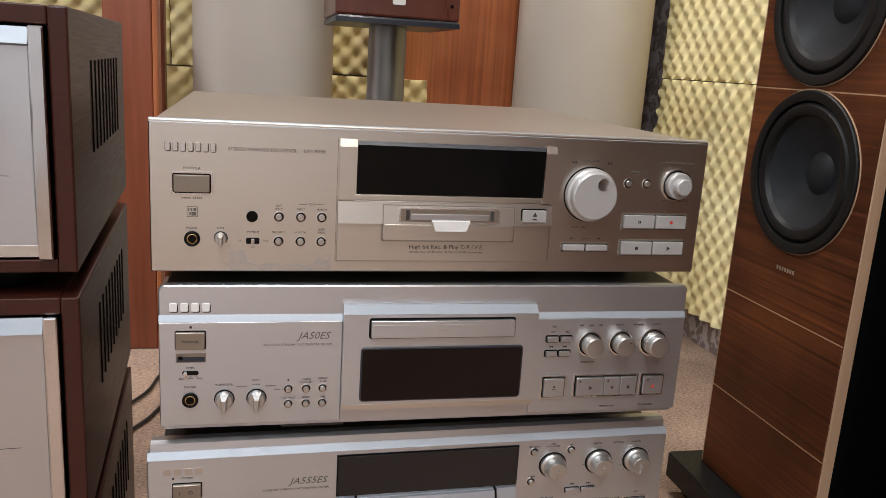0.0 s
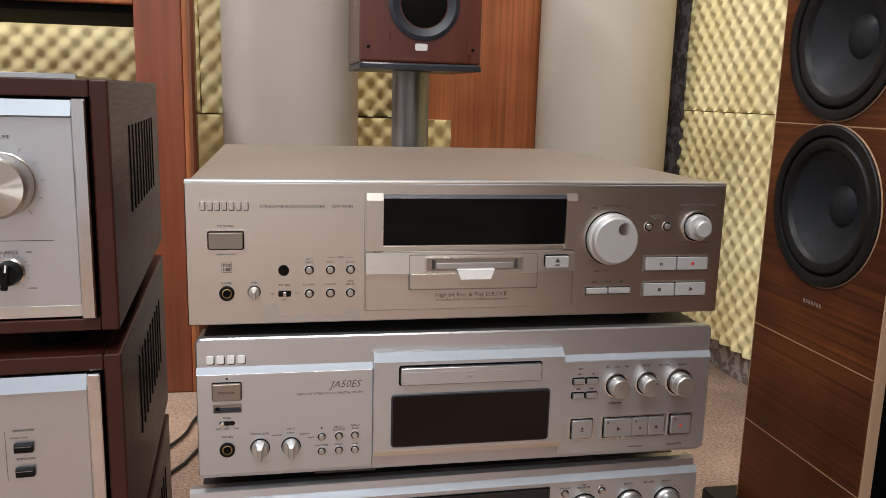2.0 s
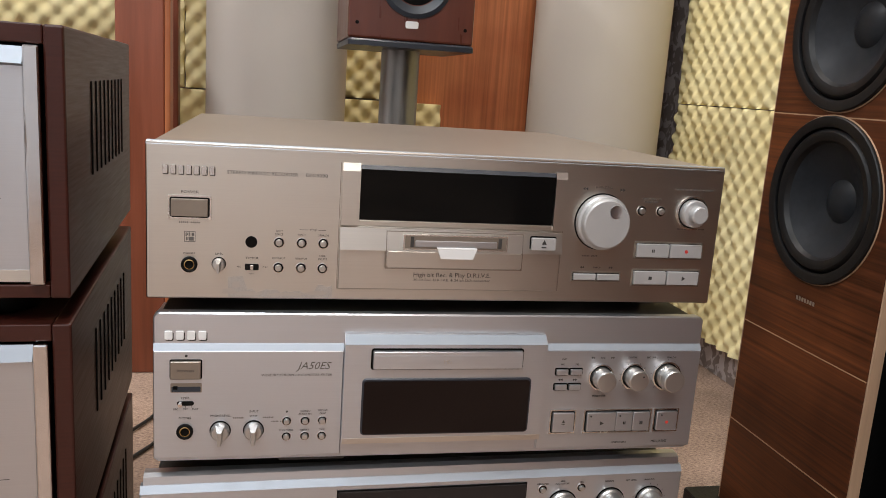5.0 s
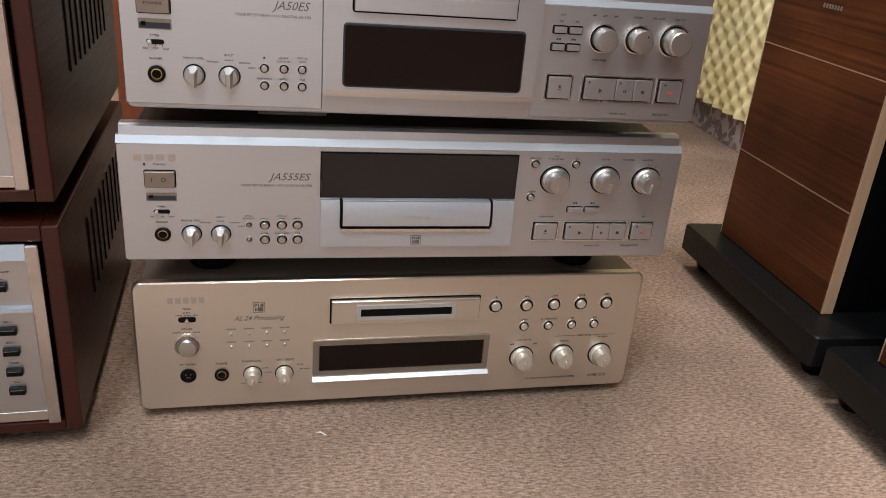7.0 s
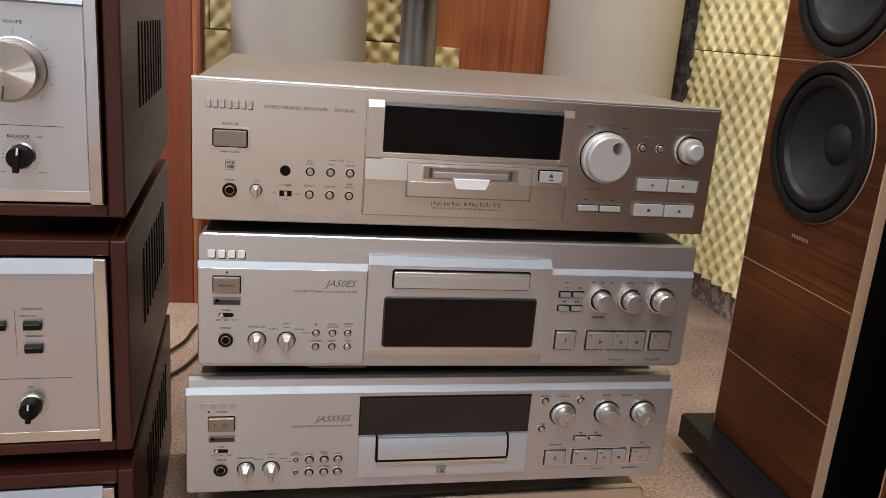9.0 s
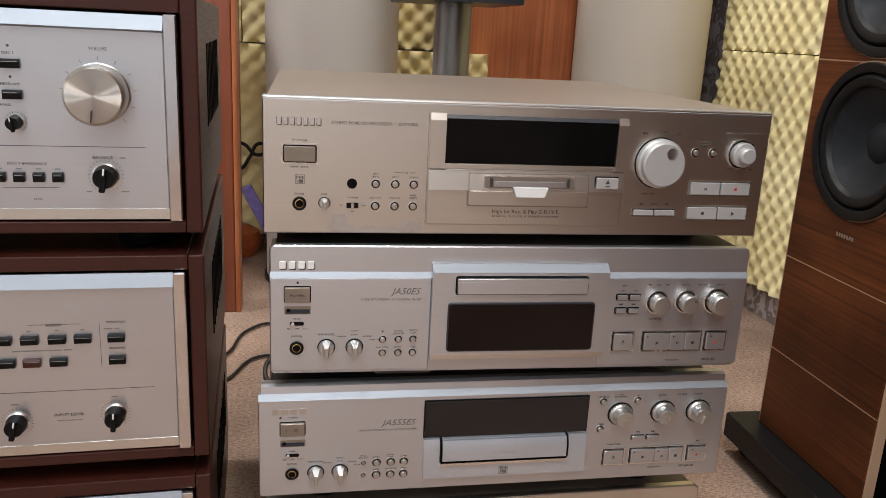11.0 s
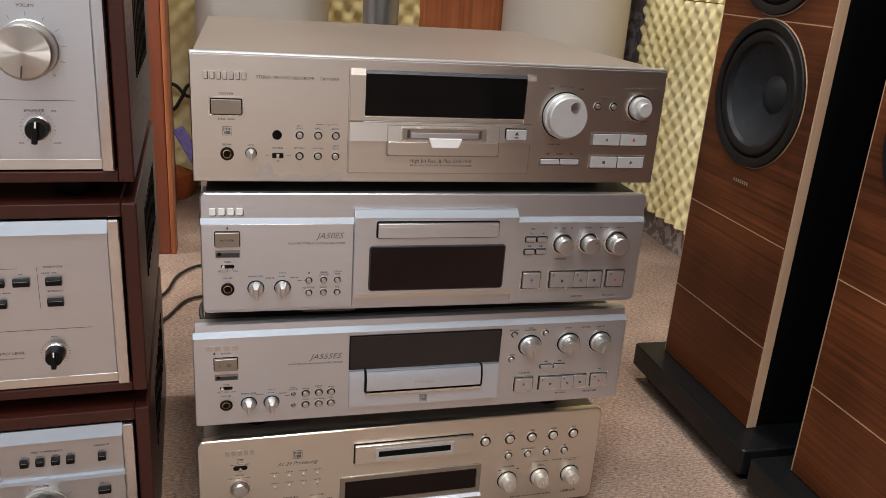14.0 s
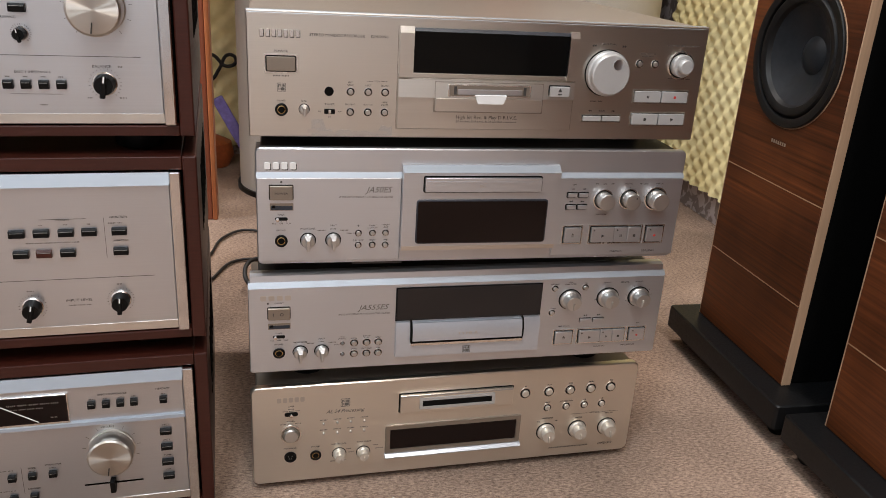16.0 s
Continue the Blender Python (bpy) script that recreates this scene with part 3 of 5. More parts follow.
cord("power_cord", [(-0.17, 0.50, 0.006), (-0.225, 0.535, 0.008), (-0.255, 0.56, 0.03), (-0.235, 0.60, 0.045), (-0.19, 0.58, 0.02)], 0.004, M_CORD, "black power cord curling out behind the stack", "cable")
cord("hanging_cable", [(-0.43, 1.435, 0.285), (-0.36, 1.44, 0.275), (-0.325, 1.44, 0.247), (-0.302, 1.44, 0.262), (-0.318, 1.44, 0.277), (-0.345, 1.44, 0.240), (-0.365, 1.44, 0.212), (-0.43, 1.435, 0.195)], 0.0045, M_CORD, "black cable looped against the foam", "cable")
cord("hanging_cable", [(-0.845, 1.36, 0.74), (-0.82, 1.36, 0.68), (-0.80, 1.36, 0.60), (-0.795, 1.36, 0.52)], 0.0042, M_CORD, "thin black cable hanging behind a rack shelf", "cable")
ds = thing("duster", "purple duster with an orange handle leaning behind the stack", "duster", pose(-0.315, 1.385, 0.0, 0, 0, 0))
part("orange_end", upright([(0, 0), (0.045, 0.0), (0.058, 0.03), (0.052, 0.062), (0.02, 0.078), (0, 0.078)], -0.055, 0, 24), M_ORANGE, ds)
bm = box(-0.017, 0.017, -0.006, 0.006, 0.0, 0.215, 0.004)
for v in bm.verts:
    v.co.y += 0.010 * math.sin(v.co.z * 22)
    v.co.x *= 1.0 - 1.6 * abs(v.co.z - 0.10)
bmesh.ops.transform(bm, verts=bm.verts, matrix=pose(0.068, -0.07, 0.0, 0, -27, 0))
part("purple_head", bm, M_PURPLE, ds)


# ---- floorstanding loudspeakers ----
def panel_with_hole(x0, x1, z0, z1, y0, y1, cz, r, n=64):
    """A board with a round opening about (0, cz)."""
    bm = bmesh.new()
    angles = sorted([2 * math.pi * k / n for k in range(n)] + [math.atan2(z - cz, x) % (2 * math.pi) for x in (x0, x1) for z in (z0, z1)])
    loops = []
    for y in (y0, y1):
        inner, outer = [], []
        for a in angles:
            c, s = math.cos(a), math.sin(a)
            reach = min((x1 / c if c > 0 else x0 / c) if abs(c) > 1e-9 else 9, ((z1 - cz) / s if s > 0 else (z0 - cz) / s) if abs(s) > 1e-9 else 9)
            inner.append(bm.verts.new((r * c, y, cz + r * s)))
            outer.append(bm.verts.new((reach * c, y, cz + reach * s)))
        loops.append((inner, outer))
    (i0, o0), (i1, o1) = loops
    m = len(angles)
    for k in range(m):
        j = (k + 1) % m
        for a, b in ((i0, o0), (o1, i1), (i1, i0), (o0, o1)):
            bm.faces.new((a[k], b[k], b[j], a[j]))
    return bm


def floor_speaker(m):
    """Front baffle in its own plane y = 0, x across."""
    s = thing("floorstanding_loudspeaker", "tall walnut floorstanding loudspeaker with black woofers on black plinth", "loudspeaker", m, "floorstanding loudspeakers")
    w = 0.1105
    seams = (0.0, 0.1135, 0.2455, 0.503, 0.754, 1.0)
    woofers = (0.4125, 0.6000)
    for z0, z1 in zip(seams, seams[1:]):
        cz = [c for c in woofers if z0 < c < z1]
        a, b = z0 + 0.0005, z1 - 0.0005
        part("baffle_panel", panel_with_hole(-w, w, a, b, 0.0, 0.014, cz[0], 0.0925) if cz else box(-w, w, 0.0, 0.014, a, b, 0.0006, 1), M_WALNUT, s)
    for z in seams[1:-1]:
        part("inlay_line", box(-w + 0.0006, w - 0.0006, -0.0001, 0.010, z - 0.0007, z + 0.0007), M_INLAY, s)
    for x in (-1, 1):
        part("edge_strip", box(x * (w + 0.0014) - 0.0011, x * (w + 0.0014) + 0.0011, 0.0004, 0.0138, 0.0, 1.0, 0.0005, 1), M_EDGE, s, "pale wooden edge of the baffle")
        part("side_panel", box(x * (w - 0.010) - 0.009, x * (w - 0.010) + 0.009, 0.0145, 0.27, 0.0, 1.0, 0.003), M_LEATHER, s, "black leatherette side")
    part("back_panel", box(-w + 0.02, w - 0.02, 0.255, 0.269, 0.0, 1.0, 0.002), M_LEATHER, s)
    part("top_panel", box(-w + 0.0195, w - 0.0195, 0.0145, 0.2545, 0.982, 0.9995, 0.002), M_LEATHER, s)
    part("bottom_panel", box(-w + 0.0195, w - 0.0195, 0.0145, 0.2545, 0.0, 0.018, 0.002), M_LEATHER, s)
    for cz in woofers:
        wf = part("woofer", lathe([(0.0890, 0.006), (0.0915, -0.0005), (0.0915, -0.0034), (0.0905, -0.0046), (0.0830, -0.0048), (0.0800, -0.0036), (0.0790, 0.004)], 0, cz, 80), M_RUBBER, s)
        part("trim_ring", lathe([(0.0930, 0.001), (0.0930, -0.0007), (0.0917, -0.0009), (0.0917, 0.001)], 0, cz, 80), M_EDGE, wf, "thin pale ring")
        part("surround", lathe([(0.0795, 0.003), (0.0780, -0.0010), (0.0745, -0.0036), (0.0700, -0.0038), (0.0655, -0.0016), (0.0625, 0.0040)], 0, cz, 80), M_RUBBER, wf)
        part("cone", lathe([(0.0630, 0.0035), (0.0600, 0.0055), (0.0480, 0.0130), (0.0360, 0.0190), (0.0235, 0.0240)], 0, cz, 80), M_CONE, wf)
        part("dust_cap", lathe([(0.0240, 0.0236), (0.0225, 0.0225), (0.0180, 0.0195), (0.0110, 0.0172), (0, 0.0162)], 0, cz, 56), M_CONE, wf)
    bars([(0.0, 0.2995, 0.034, 0.0045)], -0.0004, M_FAINT, s, "maker_mark")
    plinth = part("plinth", plate(-0.143, 0.160, -0.035, 0.285, 0.0, 0.034, 0.006, 0.002), M_BASE, s)
    plinth.matrix_basis = pose(0, 0, -0.0005, -90)
    for fx in (-0.125, 0.125):
        for fy in (0.0, 0.255):
            part("foot", upright([(0, -0.0620), (0.010, -0.0620), (0.014, -0.055), (0.014, -0.034), (0, -0.034)], fx, fy, 16), M_PLASTIC, s)
    return s


sp = floor_speaker(pose(0.45, 0.190, 0.0620, 0, 0, -90))
# The last three stand out of view, added for brown reflections in the fronts.
for sy in (-0.128, -0.444, -0.760, -1.076):
    copy_thing(sp, pose(0.45, sy, 0.0620, 0, 0, -90))


def lint(x, y, turn):
    """A short curled white fibre, lying on the pile."""
    bm = bmesh.new()
    rings = []
    for k in range(7):
        s = k / 6
        c = Vector(((s - 0.5) * 0.009, 0.0014 * math.sin(s * 3.1), 0.0009 + 0.0008 * math.sin(s * 6.0)))
        r = 0.0003 + 0.0005 * math.sin(s * math.pi)
        rings.append([bm.verts.new(c + Vector((0, r * math.cos(a), r * math.sin(a)))) for a in (0, 1.57, 3.14, 4.71)])
    for p, q in zip(rings, rings[1:]):
        for i in range(4):
            bm.faces.new((p[i], p[(i + 1) % 4], q[(i + 1) % 4], q[i]))
    bm.faces.new(rings[0][::-1])
    bm.faces.new(rings[-1])
    ob = solid("lint", bm, M_WHITE, "small white scrap of lint lying on the carpet", "lint")
    ob.matrix_basis = pose(x, y, 0, 0, 0, turn)


lint(-0.0738, -0.015, -20)



# ---- stack of minidisc recorders ----
def recorder_top():
    u = thing("minidisc_recorder", "champagne minidisc recorder with jog dial, on top of the stack", "minidisc recorder", pose(0.0015, 0.005, 0.407, 0, 0, 0.9) @ Matrix.Diagonal((1.008, 1, 1.022, 1)), "stacked minidisc recorders")
    H = 0.110
    case(0.436, H - 0.001, 0.43, 0.0085, 0.004, M_CASE, u, feet=0.011)
    part("front_panel", plate(-0.22, 0.22, 0.0, H, 0.0, 0.008, 0.0012, 0.0008), M_CHAMP, u, "brushed champagne front")
    part("top_lip", prism([(-0.0003, H - 0.0022), (0.0016, H + 0.0003), (0.0080, H + 0.0003), (0.0080, H - 0.0022)], -0.2197, 0.2197), M_BEVEL, u, "bright upper edge")
    # torn remains of a protective film along the lower edge
    rnd = random.Random(5)
    bm = bmesh.new()
    low, high = [], []
    for k in range(23):
        x = -0.164 + k * 0.0034
        top = 0.0045 + 0.003 * rnd.random() + (0.0095 if k < 4 else 0.0) + (0.004 if k > 18 else 0.0)
        low.append((bm.verts.new((x, -0.00012, 0.0012)), bm.verts.new((x, 0.0003, 0.0012))))
        high.append((bm.verts.new((x, -0.00012, top)), bm.verts.new((x, 0.0003, top))))
    for k in range(22):
        bm.faces.new((low[k][0], low[k + 1][0], high[k + 1][0], high[k][0]))
        bm.faces.new((high[k][0], high[k + 1][0], high[k + 1][1], high[k][1]))
    part("film_remnant", bm, M_FILM, u, "torn clouded remains of protective film")
    # centre block with display and disc door
    bm = bmesh.new()
    box(-0.0855, 0.0865, -0.0022, 0.0005, 0.0086, 0.0555, 0.0008, 1, bm)
    part("door_block", bm, M_CHAMP, u)
    part("light_bar", prism([(0.0, 0.0385), (-0.0060, 0.0388), (-0.0031, 0.0549), (0.0, 0.0552)], -0.0852, 0.0862), M_CHAMP, u)
    for gx in (-0.0860, 0.0870):
        part("block_groove", box(gx - 0.0002, gx + 0.0002, -0.0003, 0.0004, 0.0086, 0.1010), M_BRONZE, u)
    for x0, x1 in ((-0.0848, -0.0718), (0.0775, 0.0865)):
        part("display_wing", prism([(0.0005, 0.0565), (-0.0036, 0.0565), (-0.0036, 0.0955), (-0.0016, 0.1010), (0.0005, 0.1010)], x0, x1), M_CHAMP, u)
    part("display_sill", box(-0.0855, 0.0865, -0.002, 0.0005, 0.0562, 0.0600, 0.0005, 1), M_CHAMP, u)
    part("display", prism([(0.0005, 0.0604), (-0.0012, 0.0604), (-0.0028, 0.0970), (0.0005, 0.1000)], -0.0716, 0.0773), M_GLASS, u, "black display window")
    part("display_top_edge", prism([(0.0005, 0.0972), (-0.0030, 0.0972), (-0.0012, 0.1000), (0.0005, 0.1000)], -0.0714, 0.0771), M_NAVY, u)
    door = part("disc_door", plate(-0.0505, 0.0540, 0.0262, 0.0388, -0.0070, -0.0010, 0.002, 0.0006), M_CHAMP, u)
    part("door_upper", prism([(-0.0010, 0.0388), (-0.0066, 0.0388), (-0.0041, 0.0526), (-0.0010, 0.0528)], -0.0505, 0.0540), M_CHAMP, door)
    part("door_groove", prism([(-0.0010, 0.0255), (-0.0063, 0.0255), (-0.0063, 0.0388), (-0.0036, 0.0533), (-0.0010, 0.0533)], -0.0511, 0.0546), M_BRONZE, door)
    part("slot_rim", plate(-0.0390, 0.0415, 0.0402, 0.0518, -0.0078, -0.0030, 0.0008, 0.0003), M_SATIN, door)
    part("slot", plate(-0.0376, 0.0402, 0.0412, 0.0508, -0.0080, -0.0040, 0.0006), M_BRONZE, door)
    part("slot_shutter", box(-0.030, 0.033, -0.0090, -0.0076, 0.0425, 0.0475, 0.0006, 1), M_PANEL, door)
    part("slot_mark", box(-0.0335, -0.031, -0.0086, -0.0076, 0.0425, 0.0500), M_INK, door)
    part("slot_mark", box(0.0340, 0.0365, -0.0086, -0.0076, 0.0425, 0.0500), M_INK, door)
    tab = bmesh.new()
    vs = [(-0.0135, 0.0422), (0.0170, 0.0422), (0.0140, 0.0345), (-0.0105, 0.0345)]
    f = [tab.verts.new((x, -0.0112, z)) for x, z in vs]
    g = [tab.verts.new((x, -0.0060, z + 0.001)) for x, z in vs]
    tab.faces.new(f)
    tab.faces.new(g[::-1])
    for i in range(4):
        tab.faces.new((f[i], f[(i + 1) % 4], g[(i + 1) % 4], g[i]))
    part("finger_tab", tab, M_WHITE, door)
    b = button(0.0704, 0.0467, 0.0195, 0.0095, -0.005, u, M_MATTE, 0.003, 0.0009, 0.0008)
    triangle(0.0704, 0.0478, 0.0023, -0.0082, b, -90)
    mark(0.0704, 0.0444, 0.0038, 0.0008, -0.0082, b)
    lettering("High bit Rec. & Play D.R.I.V.E.", 0.0012, 0.0188, 0.0034, -0.0023, M_INK, u, 0.060)
    lettering("20 bit Rec. D.R.I.V.E. & 24 bit D/A converter", 0.0012, 0.0155, 0.0019, -0.0023, M_INK, u, 0.060)
    # left side
    brand_plate(-0.2090, -0.1725, 0.0880, 0.0945, 0.0, u, M_SATIN, 7, 0.0010, M_INK)
    lettering("STEREO MINIDISC RECORDER", -0.1410, 0.0895, 0.0026, -0.0002, M_INK, u, 0.049)
    lettering("DM-9090", -0.1032, 0.0895, 0.0026, -0.0002, M_INK, u, 0.0155)
    button(-0.1906, 0.0652, 0.0250, 0.0122, 0.0, u, M_BRONZE, 0.0035, 0.001, 0.0008, "power_button", rim=0.0011)
    lettering("POWER", -0.1906, 0.0750, 0.0020, -0.0002, M_INK, u, 0.012)
    bars([(-0.1906, 0.0545, 0.0145, 0.0011)], 0.0, M_INK, u)
    lettering("PHONES", -0.1910, 0.0320, 0.0015, -0.0002, M_INK, u)
    lettering("LEVEL", -0.1705, 0.0320, 0.0015, -0.0002, M_INK, u)
    disc_badge(-0.1905, 0.0445, 0.0076, 0.0, u)
    jack(-0.1908, 0.0247, 0.0057, 0.0, u)
    pointer_knob(-0.1705, 0.0253, 0.0044, 0.0, u, 0.013)
    part("remote_sensor", lathe([(0.0042, 0.0005), (0.0042, -0.0006), (0, -0.0008)], -0.1481, 0.0417, 28), M_GLASS, u)
    sw = part("timer_switch", plate(-0.1524, -0.1426, 0.0212, 0.0258, -0.0006, 0.0005, 0.0008), M_PLASTIC, u)
    part("slider", box(-0.1488, -0.1462, -0.0026, -0.0003, 0.0216, 0.0254, 0.0004, 1), M_SATIN, sw)
    lettering("TIMER", -0.1475, 0.0293, 0.0016, -0.0002, M_INK, u, 0.0095)
    for wd, x, z in (("REC", -0.1565, 0.0230), ("PLAY", -0.1380, 0.0230), ("OFF", -0.1475, 0.0180)):
        lettering(wd, x, z, 0.0012, -0.0002, M_INK, u)
    for x, words in zip((-0.1287, -0.1125, -0.0969), (("EDIT/", "SPACE"), ("", "INPUT"), ("", "SEARCH"))):
        round_button(x, 0.0418, 0.0024, 0.0, u, M_KNOB)
        for k, wd in enumerate(words):
            if wd:
                lettering(wd, x, 0.0494 - 0.0024 * k, 0.0015, -0.0002, M_INK, u)
    lettering("TITLE", -0.1045, 0.0508, 0.0015, -0.0002, M_INK, u)
    part("rule", box(-0.1140, -0.1080, -0.0002, 0.0003, 0.0513, 0.0516), M_INK, u)
    part("rule", box(-0.1008, -0.0950, -0.0002, 0.0003, 0.0513, 0.0516), M_INK, u)
    for x, words in zip((-0.1287, -0.1125, -0.0969), (("REC INPUT",), ("MONITOR",), ("DELETE", "FADE/"))):
        round_button(x, 0.0234, 0.0024, 0.0, u, M_KNOB)
        for k, wd in enumerate(words):
            lettering(wd, x, 0.0296 + 0.0024 * k, 0.0014, -0.0002, M_INK, u)
    # right side
    jog = part("jog_dial", lathe([(0.0212, 0.0005), (0.0212, -0.0060), (0.0196, -0.0075), (0.0188, -0.0125), (0.0178, -0.0135), (0, -0.0135)], 0.1183, 0.0643, 64), M_MATTE, u)
    part("knob_gap", lathe([(0.0222, 0.0005), (0.0222, -0.0004), (0, -0.0004)], 0.1183, 0.0643, 48), M_BLACK, jog)
    part("finger_dimple", lathe([(0.0052, -0.0130), (0.0050, -0.0140), (0.0044, -0.0139), (0.0030, -0.0137), (0, -0.0136)], 0.1240, 0.0742, 28), M_PANEL, jog)
    arrow_pair(0.1030, 0.0895, 0.0014, 0.0, u, 180)
    arrow_pair(0.1335, 0.0895, 0.0014, 0.0, u, 0)
    lettering("JOG DIAL", 0.1183, 0.0905, 0.0016, -0.0002, M_INK, u, 0.0145)
    bars([(0.112, 0.0372, 0.013, 0.0011), (0.1595, 0.0835, 0.016, 0.0010), (0.1595, 0.0812, 0.012, 0.0010), (0.196, 0.0918, 0.034, 0.0010), (0.196, 0.0605, 0.024, 0.0009)], 0.0, M_INK, u)
    for x in (0.1513, 0.1678):
        round_button(x, 0.0740, 0.0025, 0.0, u, M_KNOB)
    rk_ = knob(0.1950, 0.0735, 0.0108, 0.0, u, 0.0075, M_MATTE, 1.12)
    part("inner_knob", lathe([(0.0068, -0.0072), (0.0068, -0.0140), (0.0060, -0.0147), (0, -0.0149)], 0.1950, 0.0735, 32), M_MATTE, rk_)
    for z, marks in ((0.0428, ("pause", "rec")), (0.0208, ("stop", "play"))):
        part("button_frame", frame_plate(0.1490, 0.2085, z - 0.0068, z + 0.0068, 0.0010, -0.0008, 0.0005), M_BRONZE, u)
        for x, kind_ in zip((0.1642, 0.1930), marks):
            b = button(x, z, 0.0276, 0.0106, 0.0, u, M_MATTE, 0.003, 0.0009, 0.0006)
            if kind_ == "pause":
                two_bars(x, z, 0.0015, -0.0032, b)
            elif kind_ == "rec":
                part("symbol", lathe([(0.0014, -0.0028), (0.0014, -0.0033), (0, -0.0033)], x, z, 16), M_RED, b)
            elif kind_ == "stop":
                mark(x, z, 0.0026, 0.0026, -0.0031, b)
            else:
                triangle(x, z, 0.0021, -0.0031, b, 0)
    for x in (0.1085, 0.1285):
        button(x, 0.0207, 0.0186, 0.0048, 0.0, u, M_MATTE, 0.0026, 0.0009, 0.0005)
    part("button_frame", frame_plate(0.0978, 0.1392, 0.0168, 0.0246, 0.0008, -0.0007, 0.0005), M_BRONZE, u)
    arrow_pair(0.1065, 0.0280, 0.0011, 0.0, u, 180)
    arrow_pair(0.1305, 0.0280, 0.0011, 0.0, u, 0)
    lettering("SEARCH", 0.1185, 0.0274, 0.0013, -0.0002, M_INK, u)
    # patch of old tape glue along the lower edge
    glue = bmesh.new()
    for gx, gz, gw, gh in ((-0.163, 0.0055, 0.010, 0.004), (-0.150, 0.004, 0.020, 0.003), (-0.122, 0.0035, 0.026, 0.0022), (-0.101, 0.0045, 0.014, 0.0035), (-0.1585, 0.0105, 0.006, 0.005)):
        n = 14
        vs = []
        for k in range(n):
            a = 2 * math.pi * k / n
            j = 1 + 0.45 * noise.noise((gx * 300 + math.cos(a) * 2, gz * 300, math.sin(a) * 2))
            vs.append(glue.verts.new((gx + gw / 2 * math.cos(a) * j, -0.00025, max(0.0012, gz + gh / 2 * math.sin(a) * j))))
        glue.faces.new(vs)
    part("glue_residue", glue, M_FAINT, u)
    return u


def knob_label(words, x, z, h, u, y=-0.0002):
    lettering(words, x, z, h, y, M_INK, u)


def transport(u, x_open, z0, z1, play, rec, y=0.0):
    """Open key, a row of play, pause and stop keys, and a record key."""
    zc, h = (z0 + z1) / 2, z1 - z0 - 0.003
    b = button((x_open[0] + x_open[1]) / 2, zc, x_open[1] - x_open[0] - 0.003, h, y, u, M_SILVER, 0.003, 0.0011, 0.001, "open_key", rim=0.0009)
    triangle((x_open[0] + x_open[1]) / 2, zc + 0.001, 0.0016, y - 0.0032, b, -90)
    mark((x_open[0] + x_open[1]) / 2, zc - 0.0014, 0.003, 0.0005, y - 0.0031, b)
    part("key_frame", frame_plate(play[0] - 0.0006, play[1] + 0.0006, z0 - 0.0006, z1 + 0.0006, 0.0010, y - 0.0009, y + 0.0005), M_SATIN, u)
    w = play[1] - play[0] - 0.003
    xs = play[0] + 0.0015
    for frac, kind_ in ((0.46, "play"), (0.27, "pause"), (0.27, "stop")):
        bw = w * frac - 0.0005
        bx = xs + w * frac / 2
        xs += w * frac
        b = button(bx, zc, bw, h, y, u, M_SILVER, 0.003, 0.0010, 0.0008, "transport_key")
        if kind_ == "play":
            triangle(bx, zc - 0.001, 0.0021, y - 0.0031, b, 0)
        elif kind_ == "pause":
            two_bars(bx, zc - 0.001, 0.0015, y - 0.0031, b)
        else:
            mark(bx, zc - 0.001, 0.0026, 0.0026, y - 0.0031, b)
        if kind_ != "stop":
            part("key_lamp", lathe([(0.0008, y - 0.0028), (0.0008, y - 0.0034), (0, y - 0.0034)], bx - bw / 2 + 0.003, zc + h / 2 - 0.003, 10), M_INK, b)
    bx = (rec[0] + rec[1]) / 2
    b = button(bx, zc, rec[1] - rec[0] - 0.003, h, y, u, M_SILVER, 0.003, 0.0011, 0.001, "record_key", rim=0.0009)
    part("symbol", lathe([(0.0013, y - 0.0028), (0.0013, y - 0.0034), (0, y - 0.0034)], bx, zc - 0.001, 14), M_RED, b)
    part("key_lamp", lathe([(0.0008, y - 0.0028), (0.0008, y - 0.0034), (0, y - 0.0034)], bx - 0.005, zc + h / 2 - 0.003, 10), M_INK, b)


